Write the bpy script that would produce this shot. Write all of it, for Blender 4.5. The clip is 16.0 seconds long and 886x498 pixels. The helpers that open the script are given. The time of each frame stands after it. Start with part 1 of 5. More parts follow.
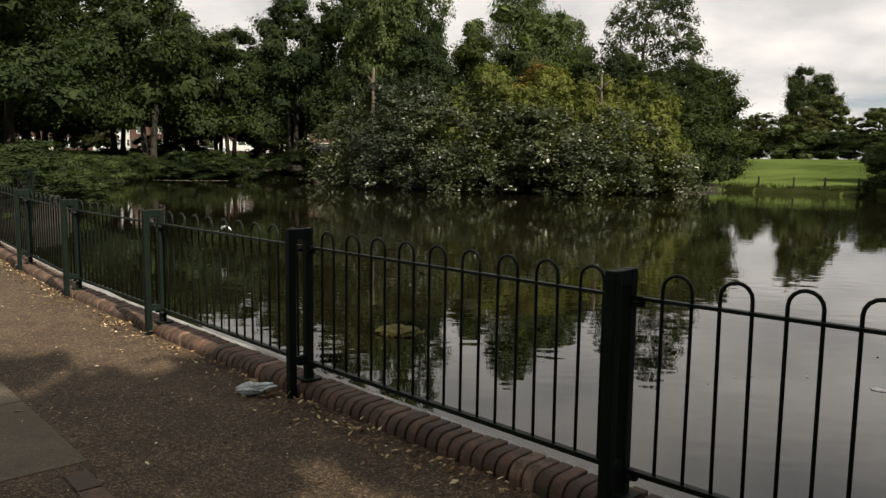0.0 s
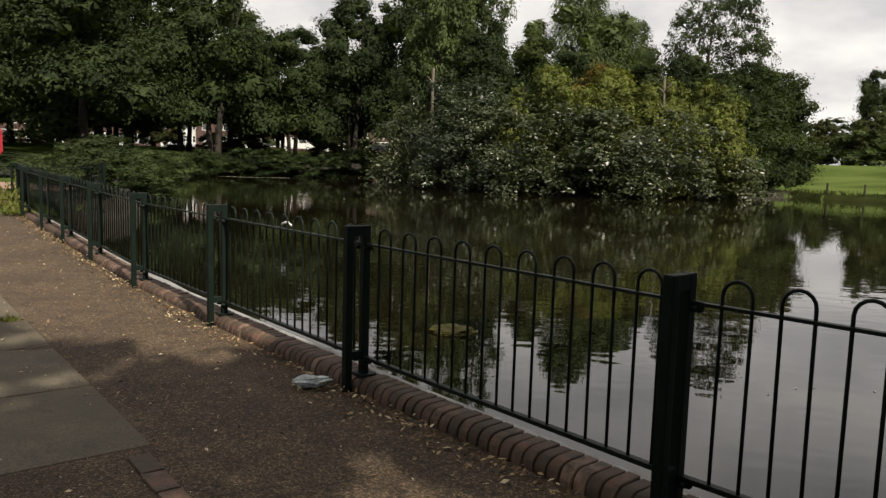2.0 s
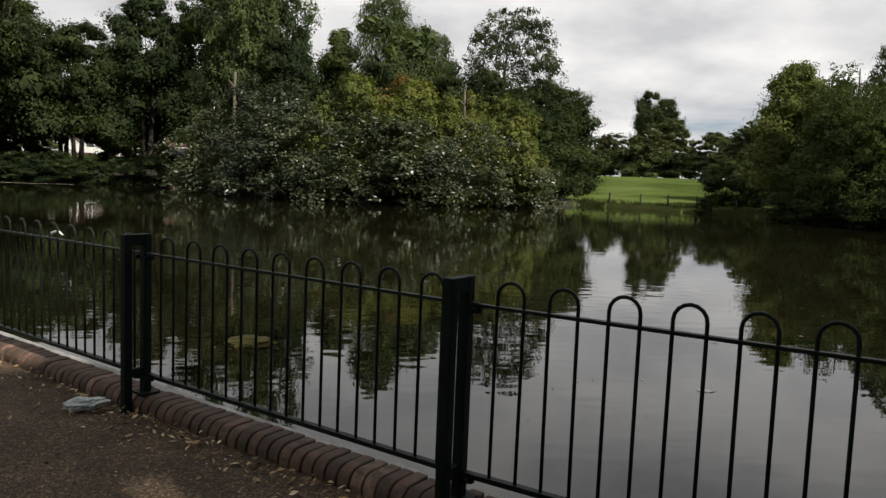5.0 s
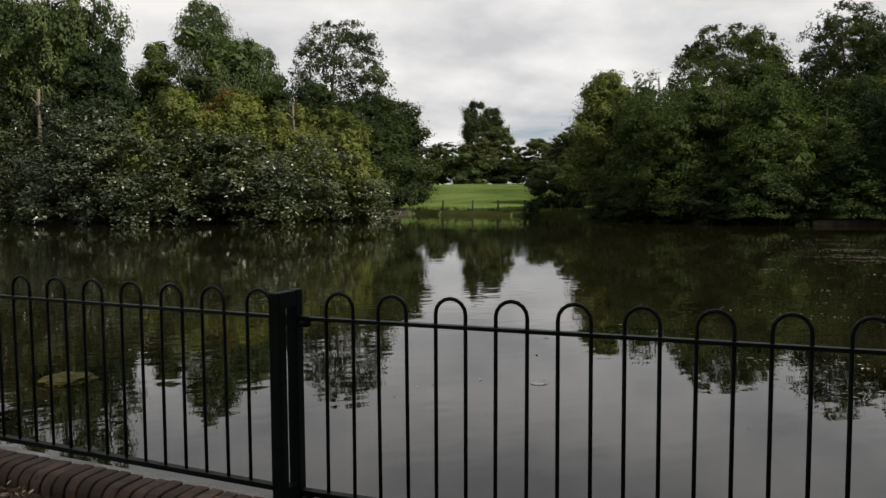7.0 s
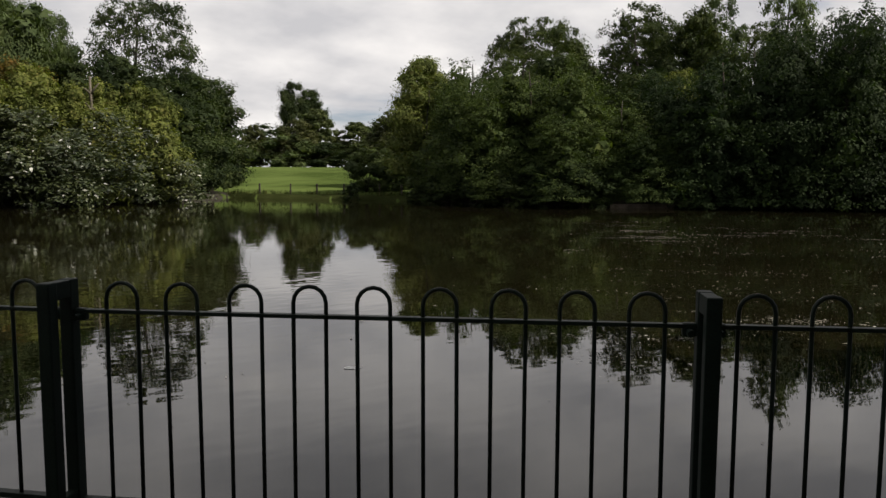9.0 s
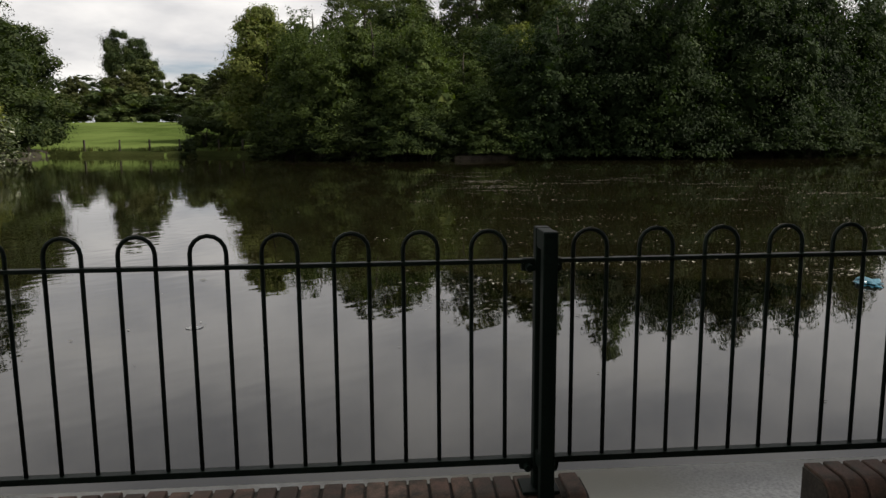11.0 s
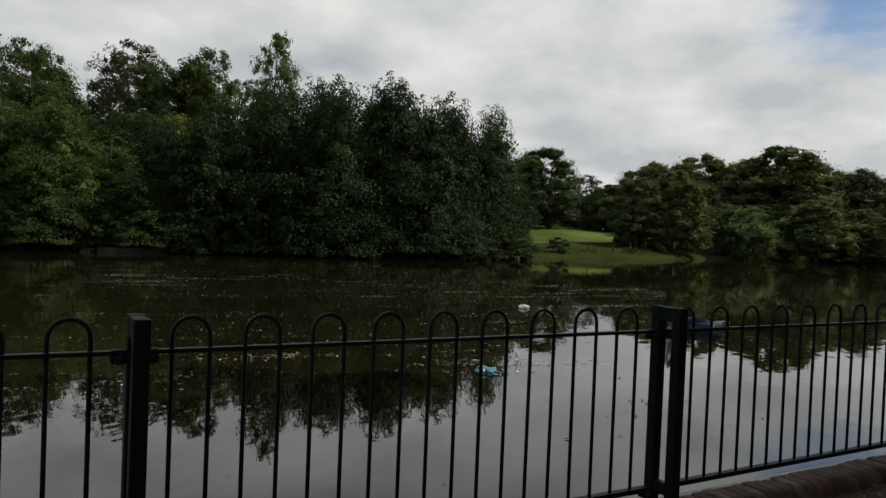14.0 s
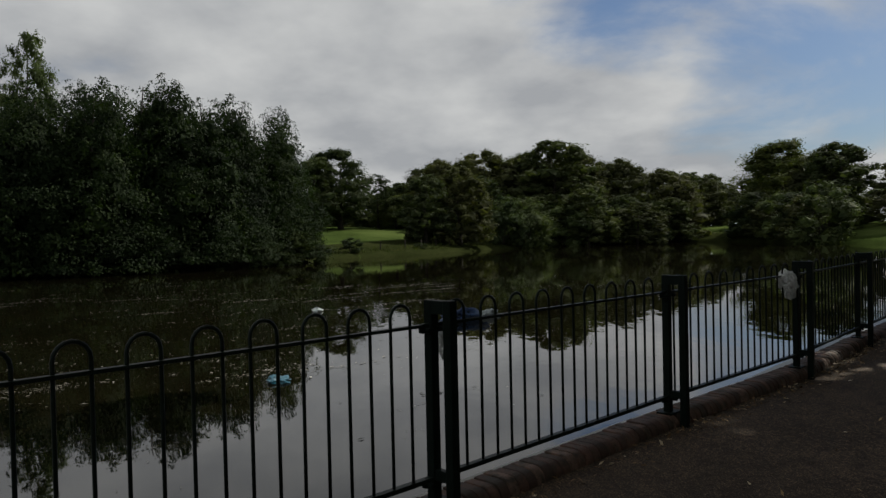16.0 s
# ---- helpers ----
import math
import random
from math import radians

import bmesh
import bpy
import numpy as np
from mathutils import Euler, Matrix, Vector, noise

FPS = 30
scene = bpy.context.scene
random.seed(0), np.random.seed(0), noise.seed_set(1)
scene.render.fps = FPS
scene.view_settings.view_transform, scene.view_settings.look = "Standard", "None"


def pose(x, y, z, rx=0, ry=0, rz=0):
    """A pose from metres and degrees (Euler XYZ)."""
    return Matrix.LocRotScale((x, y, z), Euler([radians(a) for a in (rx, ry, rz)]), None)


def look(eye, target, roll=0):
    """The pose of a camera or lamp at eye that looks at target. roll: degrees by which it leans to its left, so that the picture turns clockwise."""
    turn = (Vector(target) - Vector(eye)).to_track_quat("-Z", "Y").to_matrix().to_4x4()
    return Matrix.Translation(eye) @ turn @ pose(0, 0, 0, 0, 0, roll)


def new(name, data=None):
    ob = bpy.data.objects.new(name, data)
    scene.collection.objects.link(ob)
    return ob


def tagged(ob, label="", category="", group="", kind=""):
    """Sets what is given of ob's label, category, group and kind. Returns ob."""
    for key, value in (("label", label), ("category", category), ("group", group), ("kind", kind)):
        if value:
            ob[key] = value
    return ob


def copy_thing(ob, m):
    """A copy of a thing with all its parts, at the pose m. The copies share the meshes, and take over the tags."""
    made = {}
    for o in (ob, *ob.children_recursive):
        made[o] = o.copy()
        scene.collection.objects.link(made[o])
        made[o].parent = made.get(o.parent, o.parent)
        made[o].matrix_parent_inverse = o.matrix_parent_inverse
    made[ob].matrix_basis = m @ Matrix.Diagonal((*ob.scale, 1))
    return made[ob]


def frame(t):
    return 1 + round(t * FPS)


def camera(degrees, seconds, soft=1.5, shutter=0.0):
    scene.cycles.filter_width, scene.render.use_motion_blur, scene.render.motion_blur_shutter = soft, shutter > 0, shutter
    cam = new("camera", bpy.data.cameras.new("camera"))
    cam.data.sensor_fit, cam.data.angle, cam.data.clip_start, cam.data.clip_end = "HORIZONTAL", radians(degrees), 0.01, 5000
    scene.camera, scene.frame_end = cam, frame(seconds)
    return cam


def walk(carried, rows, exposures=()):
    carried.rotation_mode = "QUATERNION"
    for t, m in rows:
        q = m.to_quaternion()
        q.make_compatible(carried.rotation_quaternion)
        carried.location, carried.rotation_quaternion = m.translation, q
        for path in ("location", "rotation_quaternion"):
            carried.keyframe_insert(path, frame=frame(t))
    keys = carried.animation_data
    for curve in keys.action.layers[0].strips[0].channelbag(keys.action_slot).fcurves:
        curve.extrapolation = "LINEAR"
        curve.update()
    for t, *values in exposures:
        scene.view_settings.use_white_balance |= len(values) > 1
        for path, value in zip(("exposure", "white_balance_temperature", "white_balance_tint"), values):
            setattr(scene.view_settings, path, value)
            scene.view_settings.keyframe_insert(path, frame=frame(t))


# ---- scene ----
cam = camera(60.56, 16.0, soft=1.45)
PATH = [
    (0, (1.311, 0.817, 1.418), (1.2579, 2.8032, 1.1924), 0.72),
    (0.5, (1.294, 0.807, 1.42), (1.0694, 2.7728, 1.1295), 0.84),
    (1, (1.289, 0.807, 1.422), (0.9796, 2.7644, 1.1544), 1.78),
    (1.5, (1.293, 0.796, 1.419), (0.9723, 2.7566, 1.1835), 1.22),
    (2, (1.308, 0.796, 1.414), (1.1092, 2.7731, 1.1869), 1.65),
    (2.5, (1.325, 0.804, 1.41), (1.249, 2.7888, 1.1786), 2.39),
    (3, (1.345, 0.82, 1.412), (1.3919, 2.8084, 1.1989), 2.61),
    (3.5, (1.37, 0.827, 1.405), (1.526, 2.81, 1.197), 2.9),
    (3.7, (1.376, 0.827, 1.404), (1.5685, 2.8056, 1.1887), 2.7),
    (5.8, (1.438, 0.791, 1.409), (1.9494, 2.7178, 1.2513), 1.83),
    (6, (1.446, 0.791, 1.402), (2.0519, 2.6899, 1.243), 1.29),
    (6.5, (1.451, 0.803, 1.398), (2.1084, 2.6854, 1.2454), 0.13),
    (7, (1.463, 0.789, 1.398), (2.1689, 2.6546, 1.2476), -0.32),
    (7.5, (1.493, 0.795, 1.401), (2.323, 2.6067, 1.2314), -1.03),
    (8, (1.519, 0.807, 1.397), (2.4503, 2.5682, 1.2191), -0.5),
    (8.5, (1.539, 0.805, 1.394), (2.5305, 2.5315, 1.2106), -0.61),
    (9, (1.56, 0.807, 1.39), (2.68, 2.4528, 1.1967), 0.19),
    (9.2, (1.561, 0.812, 1.383), (2.7072, 2.438, 1.1779), 0.64),
    (11.3, (1.614, 0.825, 1.339), (3.0841, 2.147, 1.0339), 0.69),
    (11.5, (1.62, 0.818, 1.336), (3.1312, 2.0955, 1.0432), 1.72),
    (12, (1.652, 0.785, 1.328), (3.292, 1.8952, 1.048), 2.31),
    (12.5, (1.702, 0.757, 1.327), (3.4338, 1.7305, 1.0941), 1.83),
    (13, (1.723, 0.751, 1.318), (3.4891, 1.6738, 1.1411), 1.34),
    (13.5, (1.745, 0.742, 1.31), (3.5541, 1.5853, 1.192), 1.54),
    (14, (1.769, 0.721, 1.303), (3.6578, 1.377, 1.262), 2.42),
    (14.5, (1.799, 0.696, 1.3), (3.742, 1.17, 1.2894), 2.35),
    (15, (1.81, 0.657, 1.305), (3.7896, 0.9388, 1.3013), 2.17),
    (15.5, (1.825, 0.619, 1.309), (3.8202, 0.7511, 1.3199), -0.06),
    (16, (1.826, 0.618, 1.31), (3.8217, 0.7489, 1.2775), -1.25),
]
walk(cam, [(t, look(eye, target, roll)) for t, eye, target, roll in PATH], exposures=[(0, 0.76, 7000, 10), (3.5, 0.74, 6650, 10), (6, 0.60, 6550, 9), (9, 0.60, 6650, 11), (12.5, 0.78, 6650, 8), (13.4, 0.76, 6600, 7), (14, 0.36, 6450, 6), (15, -0.02, 6350, 6), (16, -0.12, 6350, 7)])

# ---------------------------------------------------------------- world, sun, exposure
SUN_EL, SUN_DIR = 43.0, Vector((0.62, -0.78))          # direction towards the sun on the plan
world = bpy.data.worlds.new("sky")
scene.world = world
world.use_nodes = True


def link(nt, a, b):
    nt.links.new(a, b)


def build_sky():
    nt = world.node_tree
    nt.nodes.clear()
    N = nt.nodes.new
    out, bg = N("ShaderNodeOutputWorld"), N("ShaderNodeBackground")
    sky = N("ShaderNodeTexSky")
    sky.sky_type, sky.sun_disc = "NISHITA", False
    sky.sun_elevation = radians(SUN_EL)
    sky.sun_rotation = math.atan2(SUN_DIR.x, SUN_DIR.y)
    sky.dust_density, sky.air_density = 1.5, 1.0
    co = N("ShaderNodeTexCoord")
    sep = N("ShaderNodeSeparateXYZ")
    link(nt, co.outputs["Generated"], sep.inputs[0])
    # a flat cloud layer: the direction divided by its height
    lift = N("ShaderNodeMath"); lift.operation = "ADD"; lift.inputs[1].default_value = 0.30
    link(nt, sep.outputs["Z"], lift.inputs[0])
    top = N("ShaderNodeMath"); top.operation = "MAXIMUM"; top.inputs[1].default_value = 0.05
    link(nt, lift.outputs[0], top.inputs[0])
    div = N("ShaderNodeVectorMath"); div.operation = "DIVIDE"
    cmb = N("ShaderNodeCombineXYZ")
    for k in range(3):
        link(nt, top.outputs[0], cmb.inputs[k])
    link(nt, co.outputs["Generated"], div.inputs[0])
    link(nt, cmb.outputs[0], div.inputs[1])
    mp = N("ShaderNodeMapping")
    mp.inputs["Scale"].default_value = (1.0, 1.0, 0.0)
    mp.inputs["Location"].default_value = (0.35, 0.2, 0.0)
    link(nt, div.outputs[0], mp.inputs[0])
    cover = N("ShaderNodeTexNoise")
    cover.inputs["Scale"].default_value, cover.inputs["Detail"].default_value, cover.inputs["Roughness"].default_value = 1.4, 8.0, 0.55
    cover.inputs["Distortion"].default_value = 0.3
    link(nt, mp.outputs[0], cover.inputs["Vector"])
    # the cover thins out towards the south-east
    thin = N("ShaderNodeVectorMath"); thin.operation = "DOT_PRODUCT"
    thin.inputs[1].default_value = (0.835, -0.372, 0.407)
    link(nt, co.outputs["Generated"], thin.inputs[0])
    tr = N("ShaderNodeMapRange")
    tr.inputs["From Min"].default_value, tr.inputs["From Max"].default_value = 0.905, 0.975
    tr.inputs["To Min"].default_value, tr.inputs["To Max"].default_value = 0.0, 0.38
    link(nt, thin.outputs["Value"], tr.inputs["Value"])
    sub = N("ShaderNodeMath"); sub.operation = "SUBTRACT"
    low = N("ShaderNodeMapRange")
    low.inputs["From Min"].default_value, low.inputs["From Max"].default_value = 0.04, 0.20
    low.inputs["To Min"].default_value, low.inputs["To Max"].default_value = 0.25, 1.0
    link(nt, sep.outputs["Z"], low.inputs["Value"])
    gap = N("ShaderNodeMath"); gap.operation = "MULTIPLY"
    link(nt, tr.outputs[0], gap.inputs[0]); link(nt, low.outputs[0], gap.inputs[1])
    link(nt, cover.outputs["Fac"], sub.inputs[0]); link(nt, gap.outputs[0], sub.inputs[1])
    mask = N("ShaderNodeMapRange"); mask.interpolation_type = "SMOOTHSTEP"
    mask.inputs["From Min"].default_value, mask.inputs["From Max"].default_value = 0.20, 0.40
    link(nt, sub.outputs[0], mask.inputs["Value"])
    shade = N("ShaderNodeTexNoise")
    shade.inputs["Scale"].default_value, shade.inputs["Detail"].default_value, shade.inputs["Roughness"].default_value = 2.7, 6.0, 0.5
    link(nt, mp.outputs[0], shade.inputs["Vector"])
    ramp = N("ShaderNodeValToRGB")
    ramp.color_ramp.elements[0].position, ramp.color_ramp.elements[0].color = 0.36, (7.9, 7.95, 8.3, 1)
    ramp.color_ramp.elements[1].position, ramp.color_ramp.elements[1].color = 0.64, (12.2, 12.0, 11.9, 1)
    link(nt, shade.outputs["Fac"], ramp.inputs[0])
    mix = N("ShaderNodeMix"); mix.data_type = "RGBA"
    link(nt, mask.outputs[0], mix.inputs["Factor"])
    link(nt, ramp.outputs[0], mix.inputs[7])
    blue = N("ShaderNodeMix"); blue.data_type, blue.blend_type = "RGBA", "MULTIPLY"
    blue.inputs["Factor"].default_value = 1.0
    blue.inputs[7].default_value = (0.85, 1.02, 1.28, 1)
    link(nt, sky.outputs[0], blue.inputs[6]); link(nt, blue.outputs[2], mix.inputs[6])
    bg.inputs["Strength"].default_value = 0.05
    link(nt, mix.outputs[2], bg.inputs[0]); link(nt, bg.outputs[0], out.inputs[0])


build_sky()
sun = new("sun", bpy.data.lights.new("sun", "SUN"))
sun.data.energy, sun.data.angle, sun.data.color = 5.0, radians(0.6), (1.0, 0.93, 0.82)
sun_at = Vector((*SUN_DIR.normalized(), math.tan(radians(SUN_EL)))) * 60
sun.matrix_world = look(sun_at, (0, 0, 0))


# ---------------------------------------------------------------- materials
def principled(name, rough=0.6, metal=0.0, spec=0.5):
    m = bpy.data.materials.new(name)
    m.use_nodes = True
    b = m.node_tree.nodes["Principled BSDF"]
    b.inputs["Roughness"].default_value, b.inputs["Metallic"].default_value = rough, metal
    b.inputs["Specular IOR Level"].default_value = spec
    return m, m.node_tree, b


def noise_node(nt, scale, detail=4.0, rough=0.6, obj=True, vec=None):
    n = nt.nodes.new("ShaderNodeTexNoise")
    n.inputs["Scale"].default_value, n.inputs["Detail"].default_value, n.inputs["Roughness"].default_value = scale, detail, rough
    if vec is None:
        g = nt.nodes.new("ShaderNodeNewGeometry") if not obj else nt.nodes.new("ShaderNodeTexCoord")
        vec = g.outputs["Position"] if not obj else g.outputs["Object"]
    link(nt, vec, n.inputs["Vector"])
    return n


def ramp_node(nt, fac, *stops):
    r = nt.nodes.new("ShaderNodeValToRGB")
    while len(r.color_ramp.elements) < len(stops):
        r.color_ramp.elements.new(0.5)
    for e, (p, c) in zip(r.color_ramp.elements, stops):
        e.position, e.color = p, (*c, 1)
    link(nt, fac, r.inputs[0])
    return r


def mix_node(nt, fac, a, b, how="MIX"):
    m = nt.nodes.new("ShaderNodeMix")
    m.data_type, m.blend_type = "RGBA", how
    for sock, v in ((m.inputs["Factor"], fac), (m.inputs[6], a), (m.inputs[7], b)):
        if isinstance(v, (int, float)):
            sock.default_value = v
        elif isinstance(v, tuple):
            sock.default_value = (*v, 1)
        else:
            link(nt, v, sock)
    return m.outputs[2]


def bump_node(nt, b, height, strength, dist):
    n = nt.nodes.new("ShaderNodeBump")
    n.inputs["Strength"].default_value, n.inputs["Distance"].default_value = strength, dist
    link(nt, height, n.inputs["Height"])
    link(nt, n.outputs[0], b.inputs["Normal"])
    return n


def mottled(name, dark, light, scale=6.0, fine=60.0, rough=0.8, bump=0.3, dist=0.004, metal=0.0, spec=0.4, world_space=True, third=None):
    """Two scales of variation and fine relief."""
    m, nt, b = principled(name, rough, metal, spec)
    a, f = noise_node(nt, scale, obj=not world_space), noise_node(nt, fine, 3.0, obj=not world_space)
    col = ramp_node(nt, a.outputs["Fac"], (0.32, dark), (0.7, light)).outputs[0]
    spot = ramp_node(nt, f.outputs["Fac"], (0.35, (0.62, 0.62, 0.62)), (0.62, (1.15, 1.15, 1.15))).outputs[0]
    col = mix_node(nt, 1.0, col, spot, "MULTIPLY")
    if third:
        c = noise_node(nt, scale * 0.23, 5.0, obj=not world_space)
        col = mix_node(nt, ramp_node(nt, c.outputs["Fac"], (0.48, (0, 0, 0)), (0.62, (1, 1, 1))).outputs[0], col, third)
    link(nt, col, b.inputs["Base Color"])
    bump_node(nt, b, f.outputs["Fac"], bump, dist)
    return m


def leafy(name, dark, light, odd=None, rough=0.7, spec=0.08, through_leaf=0.28, patch=1.0):
    """Leaves: each one has its own tint, with larger sunlit and shaded patches put into the colour."""
    m, nt, b = principled(name, rough, 0.0, spec)
    g = nt.nodes.new("ShaderNodeNewGeometry")
    col = ramp_node(nt, g.outputs["Random Per Island"], (0.0, dark), (0.85, light), (1.0, odd or light)).outputs[0]
    # noise paints warm sunny clumps and cool shady ones over the tint
    n = noise_node(nt, 0.42, 4.0, obj=False)
    sun_tone = ramp_node(nt, n.outputs["Fac"], (0.34, (0.55, 0.60, 0.58)), (0.68, (1.55, 1.45, 1.2))).outputs[0]
    col = mix_node(nt, patch, col, mix_node(nt, 1.0, col, sun_tone, "MULTIPLY"))
    info = nt.nodes.new("ShaderNodeObjectInfo")
    vary = ramp_node(nt, info.outputs["Random"], (0.0, (0.8, 0.84, 0.85)), (1.0, (1.2, 1.14, 1.0))).outputs[0]
    col = mix_node(nt, 1.0, col, vary, "MULTIPLY")
    link(nt, col, b.inputs["Base Color"])
    t = nt.nodes.new("ShaderNodeBsdfTranslucent")
    link(nt, mix_node(nt, 1.0, col, (1.3, 1.5, 0.5), "MULTIPLY"), t.inputs["Color"])
    s = nt.nodes.new("ShaderNodeMixShader")
    s.inputs[0].default_value = through_leaf
    out = nt.nodes["Material Output"]
    link(nt, b.outputs[0], s.inputs[1]); link(nt, t.outputs[0], s.inputs[2]); link(nt, s.outputs[0], out.inputs[0])
    return m


def tarmac_material():
    m, nt, b = principled("tarmac", 0.9, 0.0, 0.25)
    big, mid = noise_node(nt, 0.9, 5.0, obj=False), noise_node(nt, 6.0, 6.0, 0.7, obj=False)
    grit, stone = noise_node(nt, 95.0, 2.0, obj=False), noise_node(nt, 34.0, 3.0, 0.7, obj=False)
    col = ramp_node(nt, big.outputs["Fac"], (0.3, (0.039, 0.0275, 0.0172)), (0.72, (0.082, 0.0592, 0.0388))).outputs[0]
    soil = ramp_node(nt, mid.outputs["Fac"], (0.46, (0, 0, 0)), (0.66, (1, 1, 1))).outputs[0]
    col = mix_node(nt, soil, col, (0.034, 0.0242, 0.015))
    chips = ramp_node(nt, grit.outputs["Fac"], (0.36, (0.4, 0.39, 0.38)), (0.54, (0.95, 0.95, 0.95)), (0.68, (2.6, 2.5, 2.3))).outputs[0]
    col = mix_node(nt, 1.0, col, chips, "MULTIPLY")
    blots = ramp_node(nt, stone.outputs["Fac"], (0.36, (0.58, 0.57, 0.55)), (0.64, (1.4, 1.38, 1.34))).outputs[0]
    col = mix_node(nt, 1.0, col, blots, "MULTIPLY")
    link(nt, col, b.inputs["Base Color"])
    both = mix_node(nt, 0.5, grit.outputs["Fac"], stone.outputs["Fac"])
    bump_node(nt, b, both, 0.9, 0.008)
    return m


def water_material():
    m, nt, b = principled("pond_water", 0.015, 0.0, 0.5)
    b.inputs["IOR"].default_value = 1.42
    n = noise_node(nt, 0.25, 4.0, obj=False)
    col = ramp_node(nt, n.outputs["Fac"], (0.3, (0.005, 0.0045, 0.002)), (0.7, (0.008, 0.007, 0.003))).outputs[0]
    link(nt, col, b.inputs["Base Color"])
    g = nt.nodes.new("ShaderNodeNewGeometry")
    mp = nt.nodes.new("ShaderNodeMapping")
    mp.inputs["Rotation"].default_value = (0, 0, radians(40))
    mp.inputs["Scale"].default_value = (1.0, 2.2, 1.0)
    link(nt, g.outputs["Position"], mp.inputs[0])
    small = noise_node(nt, 2.1, 1.0, 0.4, vec=mp.outputs[0])
    calm = noise_node(nt, 0.09, 2.0, obj=False)
    amount = ramp_node(nt, calm.outputs["Fac"], (0.38, (0.3, 0.3, 0.3)), (0.62, (1, 1, 1))).outputs[0]
    wave = mix_node(nt, 1.0, small.outputs["Fac"], amount, "MULTIPLY")
    bump_node(nt, b, wave, 0.14, 0.02)
    return m


def brick_material():
    m, nt, b = principled("kerb_brick", 0.78, 0.0, 0.35)
    info = nt.nodes.new("ShaderNodeObjectInfo")
    a, f = noise_node(nt, 14.0, 4.0, obj=False), noise_node(nt, 120.0, 3.0, obj=False)
    base = ramp_node(nt, info.outputs["Random"], (0.0, (0.045, 0.026, 0.018)), (0.45, (0.082, 0.044, 0.030)), (0.85, (0.12, 0.068, 0.046)), (1.0, (0.18, 0.115, 0.082))).outputs[0]
    dirt = ramp_node(nt, a.outputs["Fac"], (0.40, (0, 0, 0)), (0.66, (1, 1, 1))).outputs[0]
    col = mix_node(nt, dirt, base, (0.036, 0.028, 0.018))
    col = mix_node(nt, 1.0, col, ramp_node(nt, f.outputs["Fac"], (0.3, (0.7, 0.7, 0.7)), (0.7, (1.2, 1.2, 1.2))).outputs[0], "MULTIPLY")
    link(nt, col, b.inputs["Base Color"])
    bump_node(nt, b, f.outputs["Fac"], 0.4, 0.003)
    return m


def random_tint(name, stops, rough=0.7, spec=0.3):
    """One tint for each loose piece of a mesh."""
    m, nt, b = principled(name, rough, 0.0, spec)
    g = nt.nodes.new("ShaderNodeNewGeometry")
    link(nt, ramp_node(nt, g.outputs["Random Per Island"], *stops).outputs[0], b.inputs["Base Color"])
    return m


def glass_like(name):
    m, nt, b = principled(name, 0.06, 0.0, 0.6)
    n = noise_node(nt, 0.6, 2.0, obj=False)
    link(nt, ramp_node(nt, n.outputs["Fac"], (0.3, (0.02, 0.022, 0.025)), (0.7, (0.07, 0.075, 0.08))).outputs[0], b.inputs["Base Color"])
    return m


def plastic_film(name, colour, clear=0.35):
    m, nt, b = principled(name, 0.32, 0.0, 0.5)
    n = noise_node(nt, 18.0, 4.0)
    dark = tuple(c * 0.6 for c in colour)
    link(nt, ramp_node(nt, n.outputs["Fac"], (0.35, dark), (0.65, colour)).outputs[0], b.inputs["Base Color"])
    b.inputs["Alpha"].default_value = 1.0 - clear
    bump_node(nt, b, n.outputs["Fac"], 0.6, 0.01)
    return m


M_TARMAC, M_WATER, M_BRICK = tarmac_material(), water_material(), brick_material()
M_GRASS = mottled("park_grass", (0.033, 0.050, 0.013), (0.050, 0.073, 0.019), 0.25, 14.0, 1.0, 0.6, 0.05, spec=0.0, third=(0.072, 0.098, 0.028))
# very dark soil: part of the shade under the plants is in this colour
M_SOIL = mottled("shaded_soil", (0.010, 0.009, 0.005), (0.024, 0.020, 0.012), 1.6, 20.0, 0.95, 0.6, 0.03)
M_LEDGE = mottled("wet_concrete", (0.19, 0.19, 0.185), (0.33, 0.33, 0.32), 2.5, 70.0, 0.35, 0.15, 0.003, third=(0.16, 0.155, 0.13))
M_SLAB = mottled("paving_slab", (0.056, 0.046, 0.030), (0.10, 0.082, 0.055), 2.6, 70.0, 0.9, 0.5, 0.004, third=(0.06, 0.049, 0.031))
M_MORTAR = mottled("mortar", (0.022, 0.018, 0.013), (0.045, 0.037, 0.028), 9.0, 90.0, 0.95)
M_STEEL = mottled("green_painted_steel", (0.0045, 0.0085, 0.0065), (0.007, 0.0125, 0.0095), 9.0, 160.0, 0.5, 0.12, 0.001, spec=0.07)
M_BAR = mottled("dark_green_bar_paint", (0.005, 0.009, 0.007), (0.008, 0.014, 0.0105), 11.0, 160.0, 0.45, 0.12, 0.001, spec=0.10)
M_VERGE = mottled("rough_grass", (0.017, 0.022, 0.007), (0.029, 0.034, 0.012), 0.6, 16.0, 1.0, 0.6, 0.05, spec=0.0)
M_EDGING_SUNLIT = mottled("sunlit_edging", (0.15, 0.105, 0.08), (0.23, 0.165, 0.125), 3.0, 60.0, 0.85, 0.3, 0.003)
M_BARK = mottled("bark", (0.016, 0.013, 0.010), (0.040, 0.032, 0.024), 2.2, 26.0, 0.95, 0.9, 0.03)
M_DEADWOOD = mottled("bare_pale_wood", (0.06, 0.052, 0.038), (0.12, 0.102, 0.076), 3.0, 30.0, 0.9, 0.6, 0.02)
